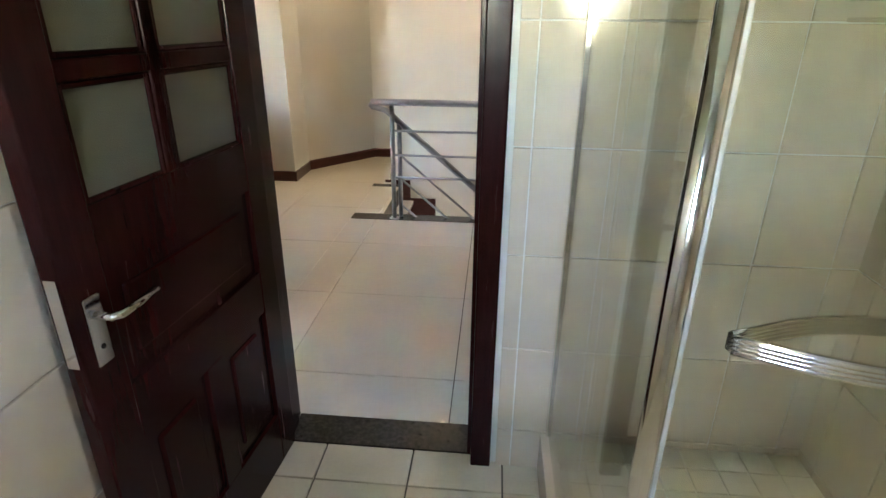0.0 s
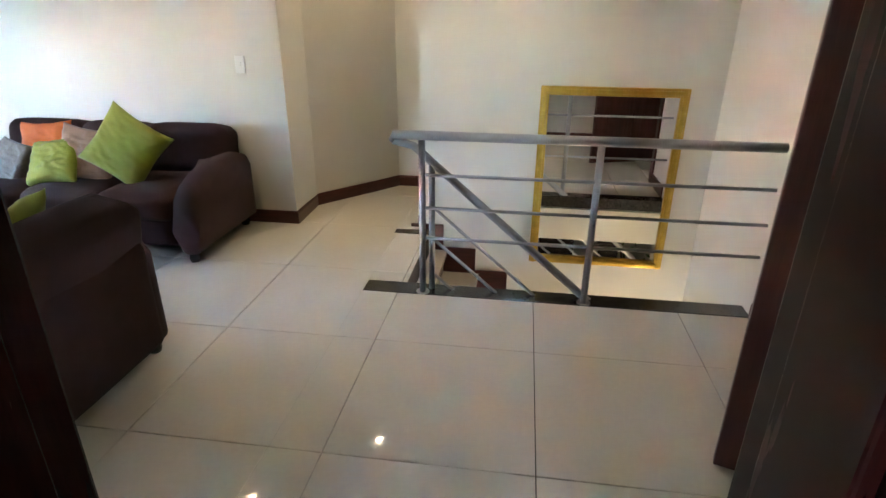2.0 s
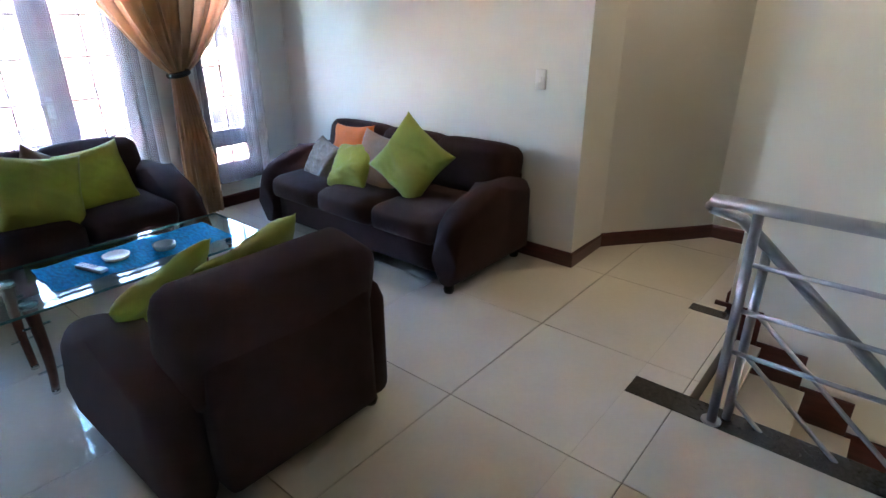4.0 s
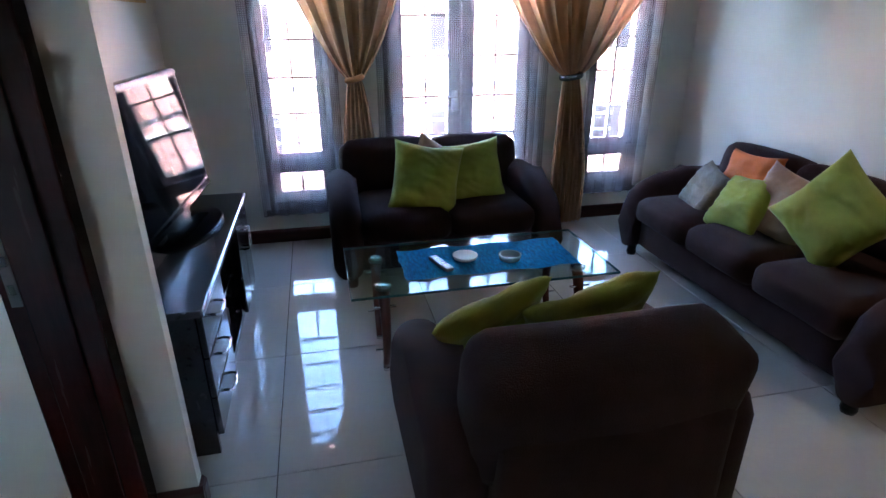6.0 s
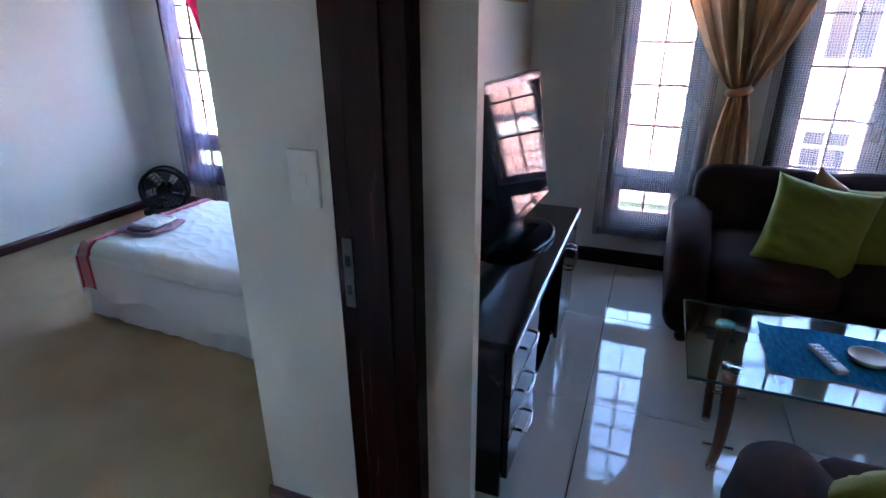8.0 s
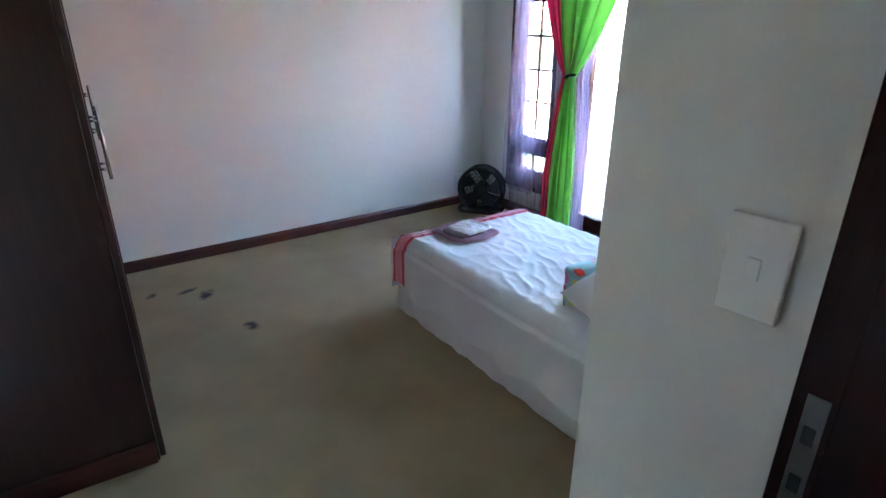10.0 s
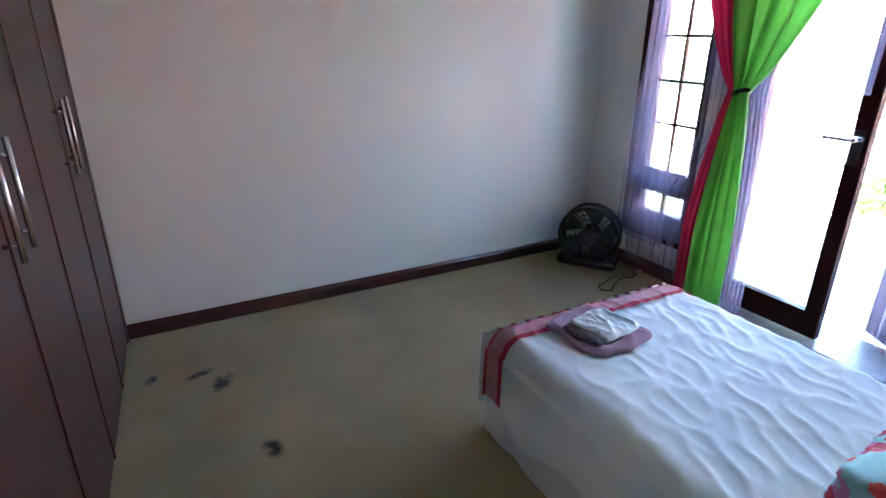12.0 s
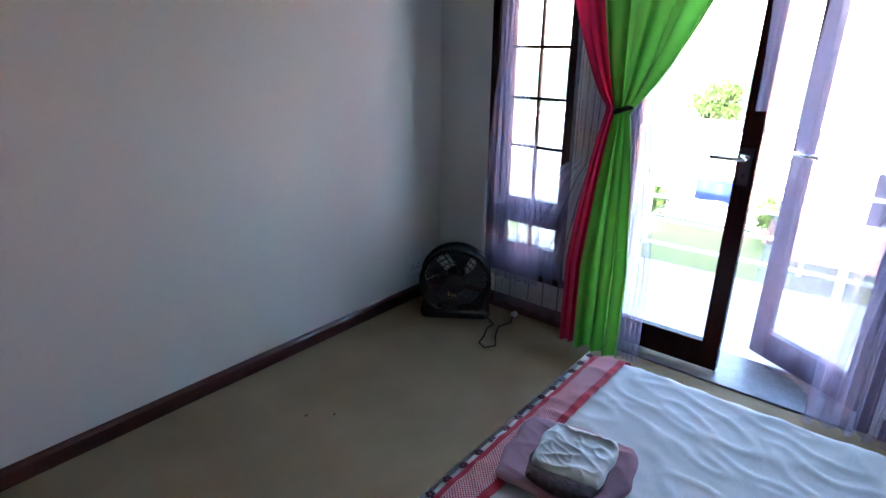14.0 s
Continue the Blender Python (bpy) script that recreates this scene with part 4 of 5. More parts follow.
coffee_table()
rn = thing("table_runner", "turquoise woven runner lying on the glass table", "table runner", pose(-3.215, 2.955, 0.468))
part("cloth", sheet(lambda u, v: Vector(((u - 0.5) * 0.34 + 0.008 * math.sin(v * 19), (v - 0.5) * 0.84 + 0.006 * math.sin(u * 13), 0.0035 + 0.0022 * (noise.noise(Vector((u * 14, v * 34, 0))) + 0.8))), 40, 90), M_TURQ, rn, "", True)
for k, v0 in enumerate((-0.42, 0.405)):
    part("hem", sheet(lambda u, v: Vector(((u - 0.5) * 0.344 + 0.008 * math.sin((v0 + v * 0.015) / 0.84 * 19 + 9.5), v0 + v * 0.015, 0.0075 + 0.001 * math.sin(u * 40))), 30, 2, 0.002), M_TURQ, rn, "stitched hem")
dish = thing("candle_dish", "small round white dish on the runner", "dish", pose(-3.22, 2.85, 0.475))
part("bowl", lathe([(0.03, 0.0), (0.055, 0.004), (0.062, 0.02), (0.056, 0.02), (0.05, 0.010), (0.0, 0.009)]), M_WHITE, dish, "", True)
ash = thing("ashtray", "round clear glass ashtray on the runner", "ashtray", pose(-3.165, 3.06, 0.475))
part("bowl", lathe([(0.03, 0.0), (0.05, 0.002), (0.056, 0.026), (0.046, 0.026), (0.04, 0.008), (0.0, 0.007)]), mat("thick_glass", (0.25, 0.34, 0.33), 0.08, var=0.1, spec=0.8), ash, "", True)
rem = thing("remote_control", "slim pale grey remote control on the runner", "remote control", pose(-3.17, 2.72, 0.475, 0, 0, 18))
part("body", box(-0.085, -0.021, 0, 0.085, 0.021, 0.018, 0.006), mat("grey_plastic", (0.42, 0.43, 0.45), 0.4), rem)
for i in range(5):
    for j in range(3):
        part("button", box(-0.066 + i * 0.022, -0.014 + j * 0.011, 0.018, -0.054 + i * 0.022, -0.008 + j * 0.011, 0.0195), M_BLACK, rem)


def tv_cabinet():
    x0, x1, y0, y1, H = -4.06, -2.66, 1.30, 1.755, 0.632
    th = thing("tv_cabinet", "espresso wood television cabinet with drawers, open niche and door", "cabinet", pose((x0 + x1) / 2, y0, 0))
    w, d = (x1 - x0), y1 - y0
    for a, b in ((-w / 2, -w / 2 + 0.022), (w / 2 - 0.022, w / 2)):
        part("side_panel", box(a, 0, 0, b, d - 0.024, H - 0.03), M_DARKWOOD, th)
    for x in (w / 2 - 0.43, -w / 2 + 0.43):
        part("divider", box(x - 0.009, 0.012, 0.08, x + 0.009, d - 0.03, H - 0.03), M_DARKWOOD, th)
    part("bottom_board", box(-w / 2 + 0.022, 0.012, 0.06, w / 2 - 0.022, d - 0.03, 0.08), M_DARKWOOD, th)
    part("back_board", box(-w / 2 + 0.022, 0.0, 0.0, w / 2 - 0.022, 0.012, H - 0.03), M_DARKWOOD, th)
    part("plinth", box(-w / 2 + 0.022, d - 0.06, 0.0, w / 2 - 0.022, d - 0.045, 0.06), M_DARKWOOD, th)
    part("shelf", box(-w / 2 + 0.44, 0.02, 0.33, w / 2 - 0.44, d - 0.05, 0.348), M_DARKWOOD, th)
    part("top", box(-w / 2 - 0.012, -0.0, H - 0.03, w / 2 + 0.012, d + 0.01, H, 0.005), M_DARKWOOD, th)
    part("edge_strip", box(-w / 2 - 0.01, d + 0.0101, H - 0.022, w / 2 + 0.01, d + 0.0135, H - 0.009), M_CHROME, th, "thin metal edge strip")
    for k in range(3):
        z0 = 0.085 + k * 0.172
        dr = part("drawer", box(w / 2 - 0.425, d - 0.022, z0, w / 2 - 0.006, d, z0 + 0.166, 0.003), M_DARKWOOD, th)
        part("handle", tube([(w / 2 - 0.27, d, z0 + 0.10), (w / 2 - 0.27, d + 0.028, z0 + 0.095), (w / 2 - 0.21, d + 0.034, z0 + 0.092), (w / 2 - 0.15, d + 0.028, z0 + 0.095), (w / 2 - 0.15, d, z0 + 0.10)], 0.006), M_CHROME, dr, "chrome bow handle", True)
    for k, (a, b) in enumerate(((-w / 2 + 0.006, -w / 2 + 0.212), (-w / 2 + 0.216, -w / 2 + 0.425))):
        dr = part("door", box(a, d - 0.022, 0.085, b, d, H - 0.036, 0.003), M_DARKWOOD, th)
        hx = b - 0.025 if k == 0 else a + 0.025
        part("handle", tube([(hx, d, 0.38), (hx, d + 0.03, 0.385), (hx, d + 0.034, 0.44), (hx, d + 0.03, 0.495), (hx, d, 0.50)], 0.006), M_CHROME, dr, "chrome bow handle", True)


tv_cabinet()
for k, (x, z, h, c) in enumerate(((-3.18, 0.35, 0.13, (0.5, 0.04, 0.05)), (-3.24, 0.35, 0.16, (0.6, 0.58, 0.5)), (-3.30, 0.35, 0.11, (0.55, 0.5, 0.42)), (-3.42, 0.08, 0.09, (0.05, 0.05, 0.06)))):
    bx = thing("disc_case" if k < 3 else "decoder_box", "small coloured case standing in the cabinet niche" if k < 3 else "black set-top box in the cabinet niche", "case" if k < 3 else "set-top box", pose(x, 1.60, z - 0.002))
    part("body", box(-0.02 if k < 3 else -0.14, -0.09, 0, 0.02 if k < 3 else 0.14, 0.07, h, 0.003), mat("case_%s" % "abcd"[k], c, 0.4), bx)


def television():
    th = thing("television", "black flat-screen television leaning back on a glossy oval stand", "television", pose(-3.53, 1.53, 0.632, 0, 0, -3.5))
    w, z0, z1 = 1.02, 0.075, 0.695
    lean = Matrix.Translation((0, 0.012, z0)) @ Matrix.Rotation(radians(7.8), 4, "X") @ Matrix.Translation((0, 0, -z0))

    def tilted(b):
        bmesh.ops.transform(b, matrix=lean, verts=b.verts)
        return b
    part("case", tilted(box(-w / 2, -0.05, z0, w / 2, 0.022, z1, 0.012, 3)), M_BLACK, th)
    part("screen", tilted(box(-w / 2 + 0.035, 0.0225, z0 + 0.05, w / 2 - 0.035, 0.0245, z1 - 0.035)), M_SCREEN, th, "black glossy screen")
    part("chin", tilted(box(-w / 2 + 0.02, 0.0226, z0 + 0.008, w / 2 - 0.02, 0.030, z0 + 0.044, 0.003)), M_SCREEN, th)
    part("bezel_edge", tilted(box(-w / 2 + 0.01, 0.0226, z1 - 0.03, w / 2 - 0.01, 0.028, z1 - 0.012, 0.003)), M_BLACK, th)
    part("neck", box(-0.12, -0.04, 0.02, 0.12, 0.02, z0 + 0.03, 0.006), M_BLACK, th)
    base = lathe([(0.0, 0.0), (1.0, 0.0), (1.0, 0.010), (0.93, 0.018), (0.0, 0.03)], 40)
    bmesh.ops.transform(base, matrix=Matrix.Translation((0, 0.02, 0)) @ Matrix.Diagonal((0.30, 0.165, 1, 1)), verts=base.verts)
    part("stand", base, M_SCREEN, th, "glossy black oval stand", True)


television()
pic = thing("wall_picture", "picture in a thin gilt frame on the lounge wall", "picture", pose(-4.22, YT + 0.002, 1.635))
bm = box(-0.4, 0, 0, 0.4, 0.022, 0.03, 0.004)
box(-0.4, 0, 0.57, 0.4, 0.022, 0.6, 0.004, bm=bm)
box(-0.4, 0, 0.03, -0.37, 0.022, 0.57, 0.004, bm=bm)
box(0.37, 0, 0.03, 0.4, 0.022, 0.57, 0.004, bm=bm)
part("frame", bm, M_GOLD, pic)
part("print", box(-0.37, 0, 0.03, 0.37, 0.01, 0.57), mat("faded_print", (0.42, 0.38, 0.30), 0.6, var=0.3, scale=6), pic)


def switch(name, label, m, w=0.037, h=0.06):
    th = thing(name, label, "light switch", m)
    part("plate", box(-w, -0.012, -h, w, 0.0, h, 0.003), M_WHITE, th)
    part("rocker", box(-0.010, -0.015, -0.016, 0.010, -0.0115, 0.016, 0.002), M_WHITE, th)


switch("light_switch", "white rocker light switch on the lounge wall", pose(-2.24, YN - 0.001, 1.19))
switch("light_switch", "white rocker light switch beside the bedroom doorway", pose(-2.361, 1.279, 1.185, 0, 0, 90), 0.043, 0.073)


# ---- bedroom ----
ROOM = ASKEW


def wardrobe():
    """Four tall leaves in two pairs, the front a little out of true with the wall."""
    w, depth = 1.915, 0.56
    th = thing("wardrobe", "tall dark brown built-in wardrobe with steel bar handles", "wardrobe", pose(-1.895, -1.2825, 0, 0, 0, -2.9))
    part("carcass", box(0.022, -w / 2, 0, depth, w / 2, 2.45, 0.002), M_WARD, th)
    part("end_plinth", box(0.03, w / 2 + 0.0005, 0, depth - 0.02, w / 2 + 0.014, 0.09, 0.004), M_SKIRT, th)
    edges = (w / 2, 0.40, -0.05, -0.51, -w / 2 + 0.03)
    for k in range(4):
        b, a = edges[k], edges[k + 1]
        dr = part("door", box(0, a + 0.004, 0.01, 0.02, b - 0.004, 2.44, 0.003), M_WARD, th)
        hy = a + 0.055 if k % 2 == 0 else b - 0.055
        hb = tube([(-0.032, hy, 0.945), (-0.032, hy, 1.205)], 0.007)
        for z in (0.985, 1.165):
            cyl((0.0, hy, z), (-0.032, hy, z), 0.005, n=10, bm=hb)
        part("bar_handle", hb, M_CHROME, dr, "brushed steel bar handle", True)
        part("edge_band", box(-0.006, a + 0.0045, 0.01, -0.0005, a + 0.020, 2.44, 0.002), M_SKIRT, dr, "dark red edge band")
    part("filler_panel", box(-0.006, -w / 2, 0.0, 0.02, edges[4] - 0.001, 2.45, 0.003), M_WARD, th)


wardrobe()


def bed():
    x0, x1, y0, y1 = -4.05, -3.17, -0.85, 0.92
    th = thing("bed", "single bed with white bedding and a red embroidered foot border", "bed", pose((x0 + x1) / 2, (y0 + y1) / 2, 0))
    w, l = x1 - x0, y1 - y0
    part("base", box(-w / 2 + 0.02, -l / 2 + 0.02, 0.06, w / 2 - 0.02, l / 2, 0.24, 0.01), M_SHEET, th)
    part("mattress", soft(-w / 2 + 0.01, -l / 2 + 0.01, 0.24, w / 2 - 0.01, l / 2, 0.43, 0.05, 0.0, 0.003), M_SHEET, th, "", True)

    def val(u, v):
        s = u * (2 * l + w)
        if s < l:
            p = Vector((w / 2, l / 2 - s, 0))
            n = Vector((1, 0, 0))
        elif s < l + w:
            p = Vector((w / 2 - (s - l), -l / 2, 0))
            n = Vector((0, -1, 0))
        else:
            p = Vector((-w / 2, -l / 2 + (s - l - w), 0))
            n = Vector((-1, 0, 0))
        fold = 0.012 * noise.noise(Vector((s * 6, 0, 2))) + 0.004 * math.sin(s * 43 + 3 * noise.noise(Vector((s * 2, 1, 0))))
        return p + n * ((1 - v) * 0.02 + fold * (1 - v)) + Vector((0, 0, 0.008 + v * 0.23))
    part("valance", sheet(val, 220, 6), M_SHEET, th, "white gathered bed valance", True)

    def top_z(x, y):
        fold = 0.0035 * (1 - abs(noise.noise(Vector((x * 5 + y * 3, y * 2.2 - x * 1.5, 5))))) ** 7
        fine = 0.0062 * (1 - abs(noise.noise(Vector((x * 13 - y * 5, y * 7 + x * 3, 9))))) ** 6
        drop = max(0.0, (-l / 2 + 0.09 - y) / 0.095)
        return 0.443 - 0.030 * drop * drop + 0.010 * noise.noise(Vector((x * 3, y * 3, 1))) + fold + fine

    def cover(bm_y0, bm_y1, drop, off, nu=150, nv=130):
        """Cloth over the mattress between two lengths, rounded over the edges and hanging down both sides."""
        r, half = 0.07, w / 2 + 0.022

        def fn(u, v):
            flat = half - r
            reach = flat + r * math.pi / 2 + drop
            c = (u * 2 - 1) * reach
            y = bm_y0 + (bm_y1 - bm_y0) * v
            sg, a = math.copysign(1, c), abs(c) - flat
            zt = top_z(c, y)
            if a <= 0:
                return Vector((c, y, zt + off))
            if a < r * math.pi / 2:
                k = a / r
                return Vector((sg * (flat + r * math.sin(k) + off * math.sin(k)), y, zt - r * (1 - math.cos(k)) + off))
            dd = a - r * math.pi / 2
            q = dd / 0.3
            fold = 0.055 * noise.noise(Vector((y * 5, sg, 0.3))) + 0.012 * math.sin(y * 17 + 4 * noise.noise(Vector((y * 2, sg, 0))))
            return Vector((sg * (half + off + 0.012 + q * (0.025 + fold)), y, zt - r - dd * (0.95 + 0.12 * (y + l / 2) / l + 0.14 * noise.noise(Vector((y * 4, sg * 2, 3)))) + off))
        return sheet(fn, nu, nv)
    part("bedspread", cover(-l / 2 - 0.005, l / 2 - 0.02, 0.22, 0.0), M_SHEET, th, "creased white cotton bedspread", True)

    def foot_drop(a, b, off):
        def fn(u, v):
            x = -w / 2 - 0.03 + u * (w + 0.06)
            k = a + (b - a) * v
            return Vector((x, -l / 2 - 0.02 - 0.02 * (k / 0.25) + off * -1 + 0.008 * math.sin(x * 19) * k / 0.25, 0.415 - k))
        return sheet(fn, 60, 8)
    part("foot_drop", foot_drop(0.0, 0.22, 0.0), M_SHEET, th, "white cotton hanging over the foot", True)
    check = mat("red_check", (0.42, 0.03, 0.06), 0.85, var=0.1, scale=8)
    t = check.node_tree
    ck = t.nodes.new("ShaderNodeTexChecker")
    ck.inputs["Scale"].default_value = 230
    ck.inputs["Color1"].default_value, ck.inputs["Color2"].default_value = (0.40, 0.02, 0.05, 1), (0.68, 0.45, 0.45, 1)
    flat = t.nodes.new("ShaderNodeMapping")
    flat.inputs["Scale"].default_value, flat.inputs["Location"].default_value = (1, 1, 0), (0, 0, 0.001)
    t.links.new(t.nodes["Texture Coordinate"].outputs["Object"], flat.inputs[0])
    t.links.new(flat.outputs[0], ck.inputs["Vector"])
    t.links.new(ck.outputs[0], t.nodes["Principled BSDF"].inputs["Base Color"])
    part("check_band", cover(-l / 2 + 0.038, -l / 2 + 0.106, 0.20, 0.006, 150, 6), check, th, "red and white checked band", True)
    part("red_braid", cover(-l / 2 + 0.106, -l / 2 + 0.130, 0.20, 0.007, 150, 3), M_RED, th, "plain red braid", True)
    part("red_braid", cover(-l / 2 + 0.018, -l / 2 + 0.038, 0.20, 0.007, 150, 3), M_RED, th, "plain red braid", True)
    mat("wine_thread", (0.09, 0.008, 0.03), 0.8)
    for k in range(14):
        x = -w / 2 + 0.03 + k * (w - 0.06) / 13
        b = bmesh.new()
        for a in range(5):
            c, s2 = math.cos(a * 1.2566), math.sin(a * 1.2566)
            box(x + 0.007 * c - 0.004, -l / 2 + 0.004 + 0.007 * s2 - 0.004, 0.428, x + 0.007 * c + 0.004, -l / 2 + 0.004 + 0.007 * s2 + 0.004, 0.4305, bm=b)
        part("flower_motif", b, bpy.data.materials["wine_thread"], th)


bed()


def folded(name, label, category, layers, m):
    """Loose pile of folded cloth; layers: (half width, half depth, z, material, label)."""
    th = thing(name, label, category, m)
    for k, (dx, dy, a, b, z, h, crumple, material, lab) in enumerate(layers):
        def fn(u, v, dx=dx, dy=dy, a=a, b=b, z=z, h=h, k=k, crumple=crumple):
            x, y = (u * 2 - 1), (v * 2 - 1)
            ang = math.atan2(y, x)
            r = 1 + 0.13 * noise.noise(Vector((math.cos(ang) * 1.7, math.sin(ang) * 1.7, k * 3.0 + 2)))
            e = max(abs(x), abs(y))
            rim = max(0.0, (e - 0.72) / 0.28)
            shrink = 1 - 0.14 * (abs(x) * abs(y)) ** 2
            ridge = 0.7 * (1 - abs(noise.noise(Vector((x * 1.5 + k, y * 0.9 + 1.1 * x, 4))))) ** 6 + 0.3 * (1 - abs(noise.noise(Vector((x * 3.0 - 1.6 * y, y * 1.8 + k, 8))))) ** 6
            return Vector((dx + x * a * r * shrink, dy + y * b * r * shrink, z + h * math.sqrt(max(0.0, 1 - rim * rim)) + crumple * ridge * (1 - rim * rim)))
        part("cloth", sheet(fn, 60, 60), material, th, lab, True)
    return th


folded("folded_clothes", "pile of folded white and mauve clothes on the bed", "clothes",
       [(0.0, 0.0, 0.145, 0.15, 0.0, 0.010, 0.007, M_MAUVE, "mauve cotton cloth"), (0.03, 0.01, 0.095, 0.09, 0.010, 0.016, 0.004, mat("plaid", (0.10, 0.07, 0.07), 0.85, var=0.6, scale=60), "dark plaid cloth"), (-0.015, 0.015, 0.10, 0.09, 0.022, 0.010, 0.011, M_SHEET, "crumpled white cloth")],
       pose(-3.47, -0.64, 0.458, 0, 0, 10))
floral = mat("floral_print", (0.25, 0.50, 0.50), 0.8, var=0.2, scale=8)
t = floral.node_tree
vo = t.nodes.new("ShaderNodeTexVoronoi")
vo.inputs["Scale"].default_value = 15
t.links.new(t.nodes["Texture Coordinate"].outputs["Object"], vo.inputs["Vector"])
wob = t.nodes.new("ShaderNodeTexNoise")
wob.inputs["Scale"].default_value = 60
t.links.new(t.nodes["Texture Coordinate"].outputs["Object"], wob.inputs["Vector"])
petal = t.nodes.new("ShaderNodeMath")
petal.operation = "MULTIPLY_ADD"
t.links.new(wob.outputs["Fac"], petal.inputs[0])
petal.inputs[1].default_value = 0.35
t.links.new(vo.outputs["Distance"], petal.inputs[2])
cr = t.nodes.new("ShaderNodeValToRGB")
cr.color_ramp.interpolation = "CONSTANT"
el = cr.color_ramp.elements
el[0].color = (0.55, 0.02, 0.06, 1)
for pos, c in ((0.35, (0.62, 0.16, 0.30, 1)), (0.6, (0.60, 0.05, 0.04, 1)), (0.78, (0.60, 0.48, 0.05, 1))):
    e = el.new(pos)
    e.color = c
sepc = t.nodes.new("ShaderNodeSeparateColor")
t.links.new(vo.outputs["Color"], sepc.inputs[0])
t.links.new(sepc.outputs[0], cr.inputs[0])
ring = t.nodes.new("ShaderNodeValToRGB")
ring.color_ramp.interpolation = "CONSTANT"
for pos, v in ((0.24, 0.85), (0.33, 0.0), (0.68, 1.0)):
    e = ring.color_ramp.elements.new(pos)
    e.color = (v, v, v, 1)
ring.color_ramp.elements[0].color = (0.2, 0.2, 0.2, 1)
t.links.new(petal.outputs[0], ring.inputs[0])
mixc = t.nodes.new("ShaderNodeMix")
mixc.data_type = "RGBA"
mixc.inputs["B"].default_value = (0.30, 0.52, 0.52, 1)
t.links.new(ring.outputs[0], mixc.inputs["Factor"])
t.links.new(cr.outputs[0], mixc.inputs["A"])
t.links.new(mixc.outputs["Result"], t.nodes["Principled BSDF"].inputs["Base Color"])
pl = thing("floral_pillow", "small rolled pillow in bright floral cotton", "pillow", pose(-3.51, 0.24, 0.522, 0, 90, 0))
part("cover", pillow(0.17, 0.43, 0.12, seed=11), floral, pl, "", True)
spotted = mat("spotted_cotton", (0.76, 0.73, 0.72), 0.85, var=0.03)
t = spotted.node_tree
vo = t.nodes.new("ShaderNodeTexVoronoi")
vo.inputs["Scale"].default_value, vo.inputs["Randomness"].default_value = 16, 0.5
cr = t.nodes.new("ShaderNodeValToRGB")
cr.color_ramp.elements[0].position, cr.color_ramp.elements[1].position = 0.20, 0.25
cr.color_ramp.elements[0].color, cr.color_ramp.elements[1].color = (0.35, 0.05, 0.12, 1), (0.76, 0.72, 0.71, 1)
t.links.new(t.nodes["Texture Coordinate"].outputs["Object"], vo.inputs["Vector"])
t.links.new(vo.outputs["Distance"], cr.inputs[0])
t.links.new(cr.outputs[0], t.nodes["Principled BSDF"].inputs["Base Color"])
pl = thing("bed_pillow", "white pillow with pink embroidery on the bed", "pillow", pose(-3.45, 0.545, 0.565, 72, 0, 14))
part("cover", pillow(0.66, 0.46, 0.20, seed=12), spotted, pl, "", True)


def box_fan():
    th = thing("floor_fan", "round black plastic floor fan standing in the corner", "fan", pose(-4.622, -1.915, 0.004, 0, 0, 126))
    R = 0.185
    zc = 0.215
    part("foot", soft(-0.19, -0.075, 0.0, 0.19, 0.075, 0.07, 0.03, 0.0, 0.0), M_BLACK, th, "", True)
    ring = [(R * math.cos(a), 0, zc + R * math.sin(a)) for a in [6.2832 * k / 40 for k in range(40)]]
    shell = bmesh.new()
    for yy in (-0.055, 0.055):
        merge(shell, tube([(p[0], yy, p[2]) for p in ring], 0.012, 8, True))
    n = 48
    va = [[shell.verts.new((R * math.cos(6.2832 * k / n), yy, zc + R * math.sin(6.2832 * k / n))) for k in range(n)] for yy in (-0.055, 0.055)]
    for k in range(n):
        shell.faces.new((va[0][k], va[0][(k + 1) % n], va[1][(k + 1) % n], va[1][k]))
    part("housing", shell, M_BLACK, th, "", True)
    for yy in (-0.06, 0.06):
        gr = bmesh.new()
        for rr in (0.055, 0.085, 0.115, 0.145, 0.17):
            merge(gr, tube([(rr * math.cos(a), yy, zc + rr * math.sin(a)) for a in [6.2832 * k / 30 for k in range(30)]], 0.0022, 6, True))
        for k in range(24):
            a = 6.2832 * k / 24
            a2 = a + 0.35
            merge(gr, tube([(0.05 * math.cos(a), yy, zc + 0.05 * math.sin(a)), (R * math.cos(a2), yy, zc + R * math.sin(a2))], 0.002, 6))
        part("grille", gr, M_BLACK, th)
        part("hub_cap", cyl((0, yy - 0.004, zc), (0, yy + 0.004, zc), 0.052, n=24), M_BLACK, th)
    for k in range(5):
        a = 6.2832 * k / 5

        def bl(u, v, a=a):
            r = 0.045 + u * 0.12
            ang = a + (v - 0.5) * (0.5 + u * 0.45) + u * 0.25
            return Vector((r * math.cos(ang), (v - 0.5) * 0.05, zc + r * math.sin(ang)))
        part("blade", sheet(bl, 6, 6, 0.003), mat("fan_blade", (0.05, 0.05, 0.055), 0.35) if k == 0 else bpy.data.materials["fan_blade"], th)


